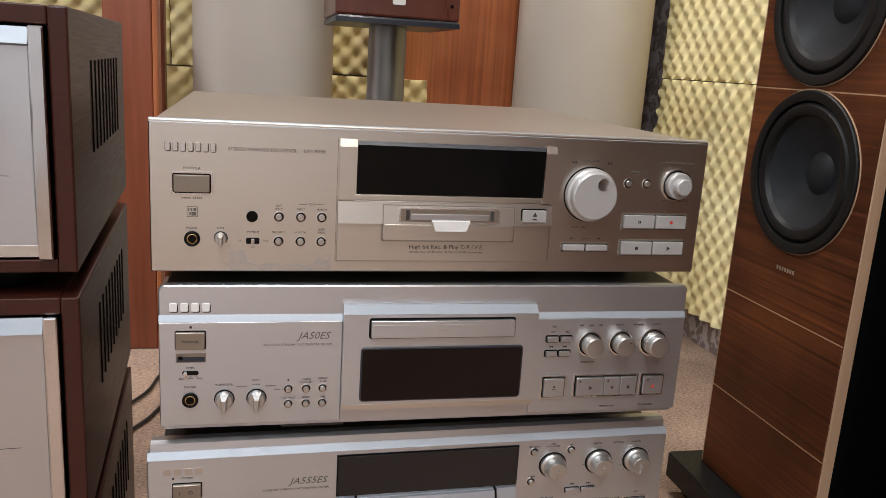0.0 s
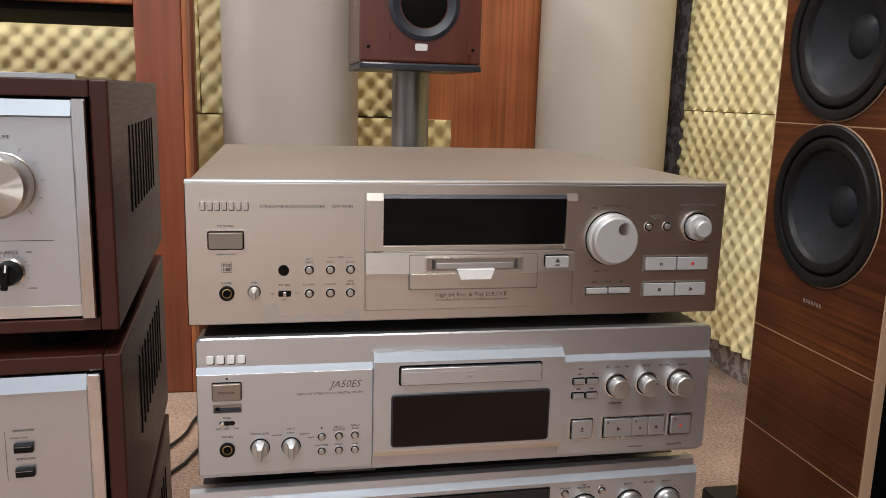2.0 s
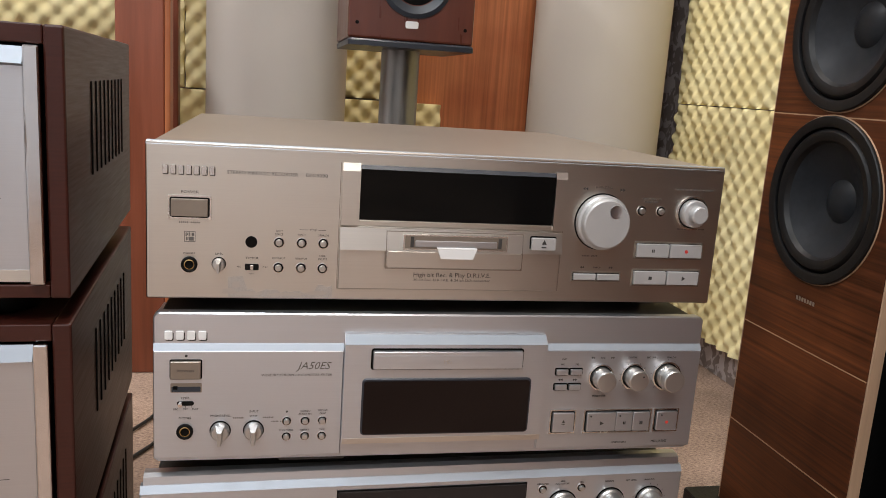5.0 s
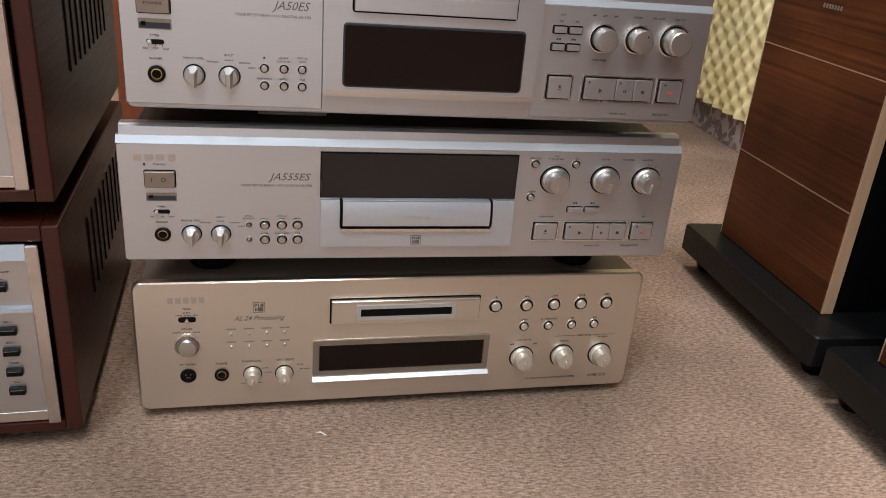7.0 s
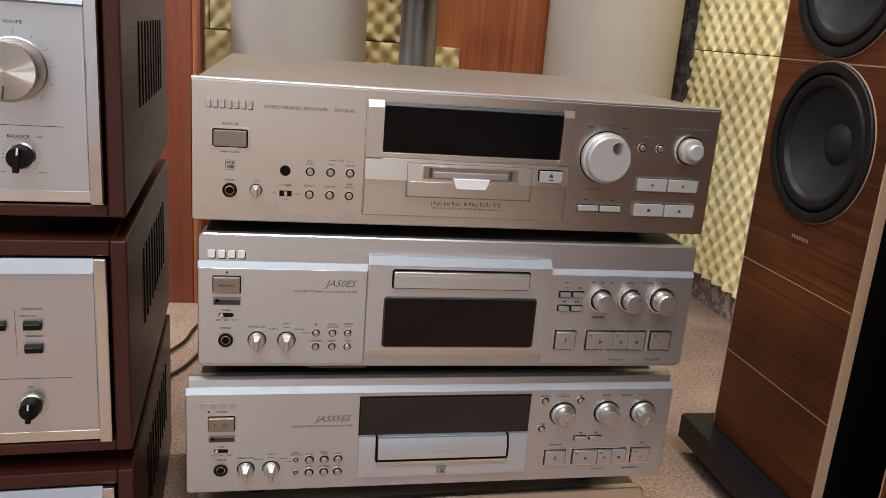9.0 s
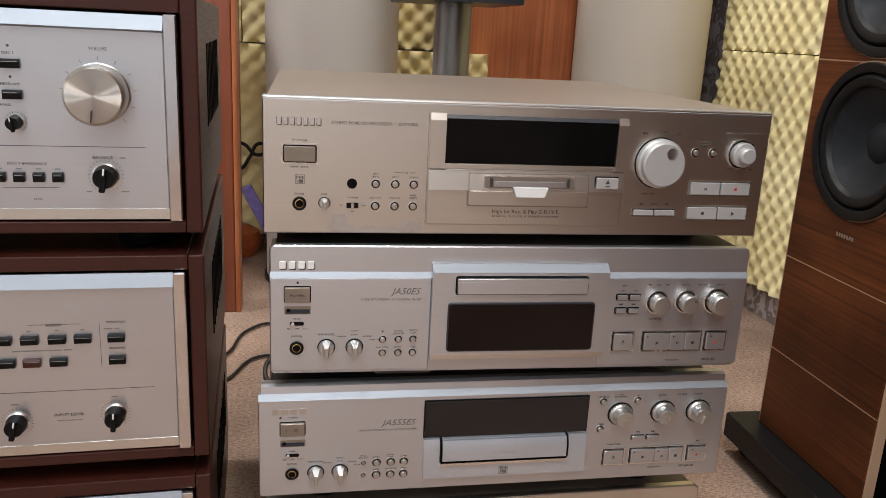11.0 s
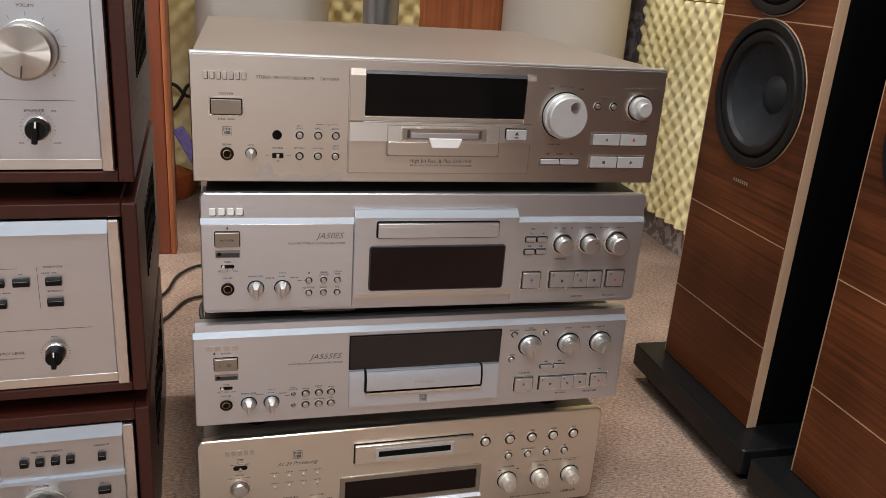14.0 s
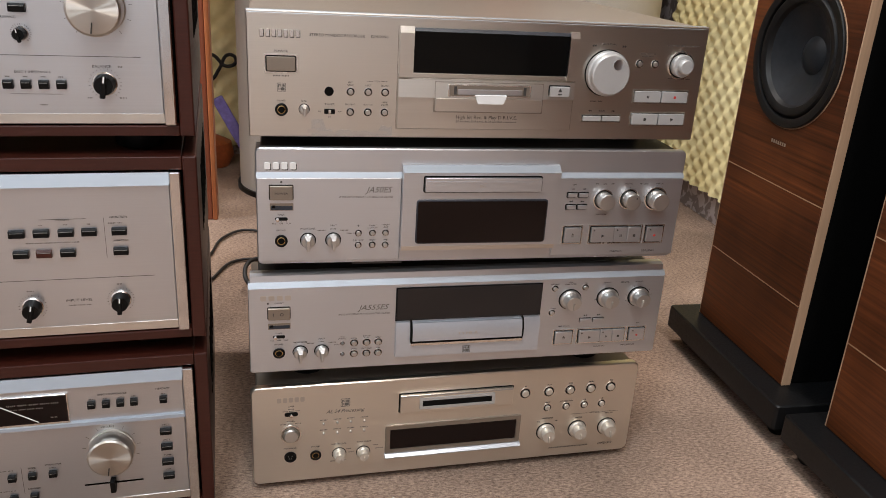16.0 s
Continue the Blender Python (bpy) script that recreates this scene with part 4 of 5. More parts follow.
def left_controls(u, y, z_power, z_rem, z_timer, z_jack, z_knob, x_lvl, x_inp):
    button(-0.1932, z_power, 0.0212, 0.0135, y, u, M_BRONZE, 0.0035, 0.0008, 0.0006, "power_button")
    win = part("sensor_window", plate(-0.2040, -0.1820, z_rem - 0.0036, z_rem + 0.0036, y - 0.0004, y + 0.0005, 0.0006), M_BRONZE, u)
    part("sensor_glass", plate(-0.2032, -0.1828, z_rem - 0.0029, z_rem + 0.0010, y - 0.0006, y + 0.0004, 0.0005), M_PORT, win)
    part("sensor_eye", box(-0.2020, -0.1990, y - 0.0010, y - 0.0004, z_rem - 0.001, z_rem + 0.0015), M_BLACK, win)
    sw = part("timer_switch", plate(-0.1995, -0.1875, z_timer - 0.0017, z_timer + 0.0017, y - 0.0005, y + 0.0005, 0.0016), M_PLASTIC, u)
    part("slider", lathe([(0.0017, y), (0.0017, y - 0.004), (0, y - 0.0045)], -0.1970, z_timer, 16), M_SATIN, sw)
    knob_label("TIMER", -0.1938, z_timer + 0.0035, 0.0017, u, y - 0.0002)
    for wd, dx in (("REC", -0.0068), ("OFF", 0.0), ("PLAY", 0.0070)):
        knob_label(wd, -0.1935 + dx, z_timer - 0.0052, 0.0014, u, y - 0.0002)
    for dx in (-0.0045, 0, 0.0045):
        mark(-0.1935 + dx, z_timer - 0.0025, 0.0003, 0.0016, y, u)
    knob_label("PHONES", -0.1938, z_jack + 0.0098, 0.0017, u, y - 0.0002)
    jack(-0.1938, z_jack, 0.0060, y, u)
    knob_label("PHONE LEVEL", x_lvl, z_knob + 0.0110, 0.0017, u, y - 0.0002)
    pointer_knob(x_lvl, z_knob, 0.0068, y, u, 0.0145)
    knob_label("INPUT", x_inp, z_knob + 0.0140, 0.0017, u, y - 0.0002)
    pointer_knob(x_inp, z_knob, 0.0068, y, u, 0.0145)
    bars([(x_inp - 0.011, z_knob + 0.0098, 0.008, 0.0011), (x_inp, z_knob + 0.0112, 0.006, 0.0010), (x_inp + 0.011, z_knob + 0.0098, 0.008, 0.0011), (x_inp + 0.018, z_knob + 0.0065, 0.010, 0.0010)], y, M_INK, u)


def tick_ring(x, z, r, y, u, n=11, a0=-135, a1=135, length=0.0012):
    bm = bmesh.new()
    for k in range(n):
        a = radians(90 - (a0 + (a1 - a0) * k / (n - 1)))
        m = Matrix.Translation((x + r * math.cos(a), y, z + r * math.sin(a))) @ Matrix.Rotation(-a, 4, "Y")
        bmesh.ops.create_cube(bm, size=1.0, matrix=m @ Matrix.Diagonal((length, 0.0004, 0.0003, 1)))
    return part("dial_ticks", bm, M_INK, u)


def recorder_second():
    u = thing("minidisc_recorder", "silver minidisc recorder with raised centre block, second in the stack", "minidisc recorder", pose(0.001, 0.0, 0.284, 0, 0, 0.3), "stacked minidisc recorders")
    H = 0.113
    case(0.424, H - 0.002, 0.36, 0.0085, 0.006, M_DARKCASE, u, feet=0.014)
    part("front_panel", plate(-0.2165, 0.2165, -0.0028, H, 0.0, 0.008, 0.005, 0.0012), M_SILVER, u, "brushed silver front")
    part("side_cheek", prism([(0.008, H - 0.004), (0.055, H - 0.008), (0.055, 0.012), (0.008, 0.004)], -0.2160, -0.2125), M_SILVER, u)
    part("side_cheek", prism([(0.008, H - 0.004), (0.055, H - 0.008), (0.055, 0.012), (0.008, 0.004)], 0.2125, 0.2160), M_SILVER, u)
    # the lower face stands proud under a bevelled ridge
    for x0, x1 in ((-0.2160, -0.0789), (0.0799, 0.2160)):
        part("ridge", prism([(0.0005, 0.0850), (-0.0030, 0.0850), (-0.0002, 0.0900), (0.0005, 0.0900)], x0, x1), M_BEVEL, u, "bright bevelled ridge")
    part("left_face", box(-0.2160, -0.0789, -0.003, 0.0005, 0.001, 0.0850, 0.0006, 1), M_SILVER, u)
    part("right_face", box(0.0799, 0.2160, -0.003, 0.0005, 0.001, 0.0850, 0.0006, 1), M_SILVER, u)
    y = -0.003
    part("centre_block", prism([(0.0005, 0.0130), (-0.0110, 0.0130), (-0.0110, 0.0925), (-0.0040, 0.0985), (0.0005, 0.0985)], -0.0788, 0.0795), M_SILVER, u)
    part("top_bevel", prism([(-0.0112, 0.0925), (-0.0044, 0.0984), (-0.0040, 0.0984), (-0.0108, 0.0920)], -0.0785, 0.0792), M_BEVEL, u, "bright bevel above the drawer")
    part("bottom_bevel", prism([(-0.0112, 0.0132), (-0.0112, 0.0175), (-0.0108, 0.0175), (-0.0108, 0.0132)], -0.0785, 0.0792), M_CHAMP, u)
    yc = -0.0112
    tray = button(0.0005, 0.0812, 0.1165, 0.0140, yc, u, M_SILVER, 0.004, 0.0014, 0.0008, "disc_drawer")
    part("drawer_highlight", prism([(yc - 0.0042, 0.0848), (yc - 0.0032, 0.0876), (yc - 0.0030, 0.0876), (yc - 0.0038, 0.0848)], -0.0572, 0.0582), M_PANEL, tray)
    lettering("MD", -0.001, 0.0788, 0.0030, yc - 0.0042, M_FAINT, tray)
    part("display_rim", plate(-0.0650, 0.0682, 0.0203, 0.0657, yc - 0.0012, yc + 0.0005, 0.0032, 0.0006), M_NAVY, u)
    part("display", plate(-0.0637, 0.0669, 0.0216, 0.0640, yc - 0.0016, yc + 0.0005, 0.0022), M_SMOKE, u, "dark brown display window")
    brand_plate(-0.2085, -0.1770, 0.0925, 0.0992, 0.0, u, M_WHITE, 4, 0.0010, M_INK)
    part("standby_lamp", lathe([(0.0010, y + 0.0005), (0.0010, y - 0.0005), (0, y - 0.0006)], -0.1930, 0.0812, 12), M_INK, u)
    left_controls(u, y, 0.0709, 0.0566, 0.0445, 0.0224, 0.0226, -0.1685, -0.1443)
    lettering("POWER", -0.1932, 0.0700, 0.0019, y - 0.0037, M_INK, u, 0.012)
    lettering("JA50ES", -0.1012, 0.0706, 0.0060, y - 0.0002, M_FINE, u, 0.0262, 0.35)
    lettering("WIDE BIT STREAM / V.C DIGITAL FILTER", -0.1135, 0.0652, 0.0019, y - 0.0002, M_FINE, u, 0.052, 0.25)
    for row, z in enumerate((0.0294, 0.0170)):
        for x in (-0.1200, -0.1062, -0.0933):
            round_button(x, z, 0.0022, y, u, M_KNOB)
    part("standby_lamp", lathe([(0.0008, y + 0.0005), (0.0008, y - 0.0004), (0, y - 0.0005)], -0.1200, 0.0368, 12), M_INK, u)
    for wd, x, z in (("SCROLL/", -0.1062, 0.0365), ("CLOCK SET", -0.1062, 0.0340), ("DISPLAY/", -0.0930, 0.0370), ("CHAR", -0.0930, 0.0345), ("PLAY MODE", -0.1200, 0.0212), ("REPEAT", -0.1062, 0.0212), ("TIME", -0.0933, 0.0212)):
        knob_label(wd, x, z, 0.0014, u, y - 0.0002)
    for x, z in ((0.0960, 0.0674), (0.1079, 0.0674), (0.0958, 0.0546), (0.1077, 0.0546)):
        button(x, z, 0.0098, 0.0044, y, u, M_SILVER, 0.0025, 0.0010, 0.0004)
    for wd, x, z in (("EDIT", 0.0975, 0.0775), ("NO", 0.0965, 0.0728), ("YES", 0.1085, 0.0728), ("AMS", 0.1300, 0.0782), ("DIGITAL", 0.1560, 0.0785), ("REC LEVEL", 0.1730, 0.0785), ("ANALOG", 0.1900, 0.0785), ("PUSH ENTER", 0.1300, 0.0455)):
        knob_label(wd, x, z, 0.0015, u, y - 0.0002)
    arrow_pair(0.0958, 0.0604, 0.0012, y, u, 180)
    arrow_pair(0.1077, 0.0604, 0.0012, y, u, 0)
    arrow_pair(0.1215, 0.0790, 0.0010, y, u, 180)
    arrow_pair(0.1385, 0.0790, 0.0010, y, u, 0)
    knob(0.1300, 0.0625, 0.0086, y, u, 0.013, M_KNOB, 1.14)
    knob(0.1580, 0.0630, 0.0086, y, u, 0.013, M_KNOB, 1.14, dot=(0.003, 0.004))
    k3 = knob(0.1875, 0.0632, 0.0100, y, u, 0.008, M_KNOB, 1.12)
    part("inner_knob", lathe([(0.0090, y - 0.0078), (0.0090, y - 0.0145), (0.0082, y - 0.0152), (0, y - 0.0154)], 0.1875, 0.0632, 36), M_KNOB, k3)
    tick_ring(0.1580, 0.0630, 0.0118, y, u)
    tick_ring(0.1875, 0.0632, 0.0138, y, u)
    transport(u, (0.0900, 0.1112), 0.0148, 0.0342, (0.1192, 0.1775), (0.1808, 0.2022), y)
    knob_label("MINIDISC DECK", 0.1520, 0.0046, 0.0014, u, y - 0.0002)
    knob_label("MDS-JA50ES", 0.1880, 0.0046, 0.0020, u, y - 0.0002)
    part("serial_plate", box(-0.125, -0.075, 0.004, 0.0085, -0.006, -0.0005), M_DARKCASE, u)
    return u


def recorder_third():
    u = thing("minidisc_recorder", "silver minidisc recorder with bright drawer, third in the stack", "minidisc recorder", pose(-0.002, 0.006, 0.1618, 0, 0, 1.4) @ Matrix.Diagonal((1.006, 1, 0.925, 1)), "stacked minidisc recorders")
    H = 0.109
    case(0.425, H - 0.001, 0.36, 0.0085, 0.004, M_DARKCASE, u, feet=0.033)
    part("front_panel", plate(-0.2228, 0.2228, -0.002, 0.1000, 0.0, 0.009, 0.003, 0.0008), M_SILVER, u, "brushed silver front")
    part("top_bevel", prism([(-0.0002, 0.0995), (0.0036, 0.1052), (0.0095, 0.1052), (0.0095, 0.0995)], -0.2226, 0.2226), M_BEVEL, u, "bright bevelled upper edge")
    part("upper_step", prism([(0.0095, 0.1000), (0.0040, 0.1052), (0.0048, 0.1120), (0.0090, 0.1140), (0.016, 0.1140), (0.016, 0.1000)], -0.2205, 0.2205), M_SILVER, u)
    y = 0.0
    part("display", plate(-0.0745, 0.0808, 0.0562, 0.0945, -0.0022, 0.0005, 0.0006, 0.0004), M_SMOKEPALE, u, "smoked display window")
    part("display_gap", frame_plate(-0.0755, 0.0818, 0.0552, 0.0955, 0.0009, -0.0010, 0.0005), M_BLACK, u)
    part("drawer_bezel", prism([(0.0005, 0.0108), (-0.0055, 0.0118), (-0.0055, 0.0440), (-0.0030, 0.0540), (0.0005, 0.0540)], -0.0750, 0.0812), M_PALE, u, "pale silver drawer surround")
    dr = part("disc_drawer", prism([(-0.0050, 0.0315), (-0.0090, 0.0325), (-0.0090, 0.0440), (-0.0062, 0.0537), (0.0, 0.0537)], -0.0580, 0.0605), M_PALE, u)
    part("drawer_gap", prism([(-0.0066, 0.0300), (-0.0084, 0.0325), (-0.0084, 0.0440), (-0.0050, 0.0545), (0.0, 0.0545)], -0.0602, -0.0581), M_BLACK, dr)
    part("drawer_gap", prism([(-0.0066, 0.0300), (-0.0084, 0.0325), (-0.0084, 0.0440), (-0.0050, 0.0545), (0.0, 0.0545)], 0.0606, 0.0627), M_BLACK, dr)
    part("drawer_gap", box(-0.0590, 0.0615, -0.0070, -0.0040, 0.0302, 0.0316), M_BLACK, dr)
    part("drawer_lip", prism([(-0.0050, 0.0260), (-0.0082, 0.0268), (-0.0085, 0.0297), (-0.0050, 0.0302)], -0.0594, 0.0619), M_SATIN, u)
    lettering("TYPE-R", 0.0008, 0.0390, 0.0034, -0.0092, M_FAINT, dr, 0.022)
    disc_badge(0.0012, 0.0180, 0.0085, -0.0056, u)
    brand_plate(-0.2110, -0.1790, 0.0850, 0.0910, 0.0, u, M_FAINT, 4, 0.00015)
    part("standby_lamp", lathe([(0.0010, y + 0.0005), (0.0010, y - 0.0005), (0, y - 0.0006)], -0.2037, 0.0822, 12), M_INK, u)
    knob_label("STANDBY", -0.1930, 0.0815, 0.0015, u)
    left_controls(u, y, 0.0702, 0.0546, 0.0417, 0.0216, 0.0220, -0.1726, -0.1509)
    part("power_mark", box(-0.1990, -0.1985, -0.0037, -0.0033, 0.0685, 0.0718), M_INK, u)
    part("power_mark", lathe([(0.0017, -0.0033), (0.0017, -0.0037), (0.0012, -0.0037), (0.0012, -0.0033)], -0.1905, 0.0702, 20), M_INK, u)
    lettering("JA555ES", -0.0988, 0.0700, 0.0064, -0.0002, M_FINE, u, 0.0322, 0.35)
    lettering("WIDE BIT STREAM / VC DIGITAL FILTER", -0.1085, 0.0645, 0.0019, -0.0002, M_FINE, u, 0.053, 0.25)
    for z in (0.0300, 0.0164):
        round_button(-0.1297, z, 0.0015, y, u, M_STEEL)
        for x in (-0.1177, -0.1047, -0.0926):
            round_button(x, z, 0.0028, y, u, M_KNOB)
    for wd, x, z in (("PITCH", -0.1297, 0.0372), ("CONTROL", -0.1297, 0.0349), ("SCROLL", -0.1177, 0.0349), ("DISPLAY/", -0.1047, 0.0372), ("CHAR", -0.1047, 0.0349), ("REPEAT", -0.0926, 0.0349), ("ENTER", -0.1177, 0.0214), ("PLAY MODE", -0.1047, 0.0214), ("TIME", -0.0926, 0.0214)):
        knob_label(wd, x, z, 0.0014, u)
    ridge_knob(0.1145, 0.0730, 0.0104, y, u, 0.0135)
    ridge_knob(0.1580, 0.0735, 0.0104, y, u, 0.0135)
    ridge_knob(0.1945, 0.0732, 0.0104, y, u, 0.0135, turn=12)
    tick_ring(0.1580, 0.0735, 0.0142, y, u, 2, -100, 100, 0.002)
    tick_ring(0.1945, 0.0732, 0.0150, y, u)
    for x, z in ((0.0960, 0.0876), (0.1305, 0.0878), (0.0953, 0.0567)):
        round_button(x, z, 0.0024, y, u, M_KNOB)
    for wd, x, z in (("MENU/NO", 0.0960, 0.0920), ("AMS", 0.1135, 0.0940), ("PUSH ENTER", 0.1135, 0.0915), ("YES", 0.1305, 0.0922), ("CLEAR", 0.0960, 0.0612), ("DIGITAL", 0.1560, 0.0920), ("REC LEVEL", 0.1760, 0.0920), ("ANALOG", 0.1930, 0.0920), ("OPEN/CLOSE", 0.1113, 0.0372), ("REC", 0.1990, 0.0372)):
        knob_label(wd, x, z, 0.0016, u)
    for x in (0.1350, 0.1502):
        button(x, 0.0451, 0.0125, 0.0046, y, u, M_SILVER, 0.0025, 0.0007, 0.0006)
    arrow_pair(0.1350, 0.0512, 0.0012, y, u, 180)
    arrow_pair(0.1502, 0.0512, 0.0012, y, u, 0)
    transport(u, (0.1000, 0.1227), 0.0148, 0.0335, (0.1275, 0.1845), (0.1872, 0.2085), y)
    knob_label("MINIDISC DECK", 0.1560, 0.0082, 0.0014, u)
    knob_label("MDS-JA555ES", 0.1900, 0.0080, 0.0021, u)
    return u


def recorder_bottom():
    u = thing("minidisc_recorder", "gold minidisc recorder standing on the carpet under the stack", "minidisc recorder", pose(-0.003, 0.026, 0.0098, 0, 0, 2.6) @ Matrix.Diagonal((1.014, 1, 1.015, 1)), "stacked minidisc recorders")
    H = 0.120
    case(0.43, H - 0.001, 0.36, 0.0085, 0.004, M_CASE, u, feet=0.010)
    part("front_panel", plate(-0.2215, 0.2215, 0.0, H, 0.0, 0.008, 0.0075, 0.0012, 8), M_GOLD, u, "brushed gold front")
    brand_plate(-0.1945, -0.1640, 0.1010, 0.1068, 0.0, u, M_FAINT, 5, 0.00015)
    disc_badge(-0.1222, 0.0958, 0.0098, 0.0, u)
    lettering("AL 24 Processing", -0.1225, 0.0838, 0.0044, -0.0002, M_FINE, u, 0.042, 0.45)
    sw = part("timer_switch", plate(-0.1870, -0.1728, 0.0838, 0.0888, -0.0006, 0.0005, 0.0024), M_PLASTIC, u)
    part("slider", lathe([(0.0018, 0.0), (0.0018, -0.0045), (0, -0.005)], -0.1799, 0.0860, 16), M_SATIN, sw)
    pw = part("power_button", lathe([(0.0078, 0.0005), (0.0078, -0.0055), (0.0068, -0.0068), (0, -0.0075)], -0.1806, 0.0618, 36), M_KNOB, u)
    part("button_ring", lathe([(0.0108, 0.0005), (0.0108, -0.0012), (0.0096, -0.0014), (0.0090, 0.0003)], -0.1806, 0.0618, 36), M_SATIN, pw)
    part("button_gap", lathe([(0.0092, 0.0005), (0.0092, -0.0003), (0, -0.0003)], -0.1806, 0.0618, 36), M_BRONZE, pw)
    kb = part("keyboard_socket", lathe([(0.0066, 0.0005), (0.0066, -0.0012), (0.0054, -0.0014), (0.0050, -0.0006), (0, -0.0006)], -0.1814, 0.0325, 28), M_PLASTIC, u)
    for dx, dz in ((-0.002, 0.001), (0.002, 0.001), (-0.001, -0.002), (0.001, -0.002)):
        part("pin_hole", box(-0.1814 + dx - 0.0005, -0.1814 + dx + 0.0005, -0.0010, -0.0004, 0.0325 + dz - 0.0006, 0.0325 + dz + 0.0006), M_STEEL, kb)
    jack(-0.1541, 0.0320, 0.0060, 0.0, u)
    ridge_knob(-0.1285, 0.0312, 0.0064, 0.0, u, 0.011, M_PEARL)
    ridge_knob(-0.1017, 0.0306, 0.0064, 0.0, u, 0.011, M_PEARL)
    for wd, x, z in (("TIMER", -0.1799, 0.0952), ("POWER", -0.1806, 0.0765), ("KEY BOARD", -0.1814, 0.0425), ("PHONES", -0.1541, 0.0420), ("PHONES LEVEL", -0.1290, 0.0432), ("INPUT SELECT", -0.1010, 0.0432)):
        knob_label(wd, x, z, 0.0018, u)
    bars([(-0.1799, 0.0925, 0.006, 0.0011), (-0.1799, 0.0902, 0.018, 0.0010), (-0.1806, 0.0742, 0.022, 0.0011), (-0.118, 0.0365, 0.006, 0.0010), (-0.115, 0.0320, 0.006, 0.001), (-0.088, 0.0385, 0.006, 0.001), (-0.084, 0.0340, 0.009, 0.001), (-0.1290, 0.0220, 0.018, 0.001)], 0.0, M_INK, u)
    for z in (0.0712, 0.0588):
        for k, x in enumerate((-0.1453, -0.1305, -0.1159, -0.1011)):
            round_button(x, z, 0.0014, 0.0, u, M_KNOB, 0.002, "small_button", ring=False)
    bars([(x, z, 0.0085, 0.0012) for z in (0.0758, 0.0634) for x in (-0.1453, -0.1305, -0.1159, -0.1011)], 0.0, M_INK, u)
    part("display_recess", plate(-0.0775, 0.0810, 0.0200, 0.0625, -0.0006, 0.0005, 0.004, 0.0004), M_BRONZE, u)
    part("display_frame", frame_plate(-0.0770, 0.0805, 0.0268, 0.0620, 0.0048, -0.0022, 0.0005), M_BRONZE, u, "bronze satin frame round the display")
    part("display", plate(-0.0718, 0.0752, 0.0318, 0.0570, -0.0014, 0.0005, 0.0008), M_SMOKE, u, "dark brown display window")
    part("display_ledge", prism([(0.0005, 0.0215), (-0.0060, 0.0222), (-0.0066, 0.0236), (-0.0034, 0.0266), (0.0005, 0.0266)], -0.0778, 0.0813), M_PALE, u, "bright ledge below the display")
    part("drawer_gap", plate(-0.0636, 0.0686, 0.0780, 0.1016, -0.0004, 0.0004, 0.0010), M_BLACK, u)
    tr = button(0.0025, 0.0898, 0.1295, 0.0218, 0.0, u, M_GOLD, 0.0045, 0.0010, 0.0006, "disc_drawer")
    part("drawer_highlight", prism([(-0.0046, 0.0985), (-0.0046, 0.1002), (-0.0030, 0.1006), (-0.0030, 0.0985)], -0.0618, 0.0668), M_PANEL, tr)
    part("slot_rim", frame_plate(-0.0410, 0.0455, 0.0828, 0.0968, 0.0034, -0.0054, -0.0042), M_MATTE, tr)
    part("slot", box(-0.0378, 0.0423, -0.0050, -0.0040, 0.0858, 0.0936), M_BLACK, tr)
    for x in (0.0832, 0.1121, 0.1382, 0.1640, 0.1890):
        round_button(x, 0.0899, 0.0042, 0.0, u, M_PEARL, 0.0028)
    for x in (0.1123, 0.1355, 0.1583, 0.1803):
        round_button(x, 0.0683, 0.0031, 0.0, u, M_PEARL, 0.0025)
    for wd, x, z in (("PLAY", 0.1121, 0.0978), ("STOP", 0.1382, 0.0978), ("PAUSE", 0.1640, 0.0978), ("REC", 0.1890, 0.0978), ("SETUP", 0.1123, 0.0742), ("EXT. MONITOR", 0.1355, 0.0742), ("PUSH ENTER", 0.1145, 0.0530), ("DIGITAL", 0.1540, 0.0502), ("INPUT LEVEL", 0.1730, 0.0556), ("ANALOG", 0.1918, 0.0532)):
        knob_label(wd, x, z, 0.0017, u)
    triangle(0.0832, 0.0987, 0.0012, 0.0, u, -90)
    arrow_pair(0.1583, 0.0750, 0.0011, 0.0, u, 180)
    arrow_pair(0.1803, 0.0750, 0.0011, 0.0, u, 0)
    arrow_pair(0.1035, 0.0495, 0.0011, 0.0, u, 180)
    arrow_pair(0.1255, 0.0495, 0.0011, 0.0, u, 0)
    part("rule", box(0.1430, 0.1640, -0.0002, 0.0003, 0.0562, 0.0565), M_INK, u)
    part("rule", box(0.1820, 0.2030, -0.0002, 0.0003, 0.0562, 0.0565), M_INK, u)
    for x in (0.1137, 0.1532, 0.1910):
        ridge_knob(x, 0.0355, 0.0094, 0.0, u, 0.0125, M_PEARL, -8)
    knob_label("PCM AUDIO TECHNOLOGY/MINIDISC RECORDER", 0.1450, 0.0110, 0.0016, u)
    lettering("DMD-S10", 0.1920, 0.0106, 0.0030, -0.0002, M_INK, u, 0.018)
    return u


recorder_top()
recorder_second()
recorder_third()
recorder_bottom()


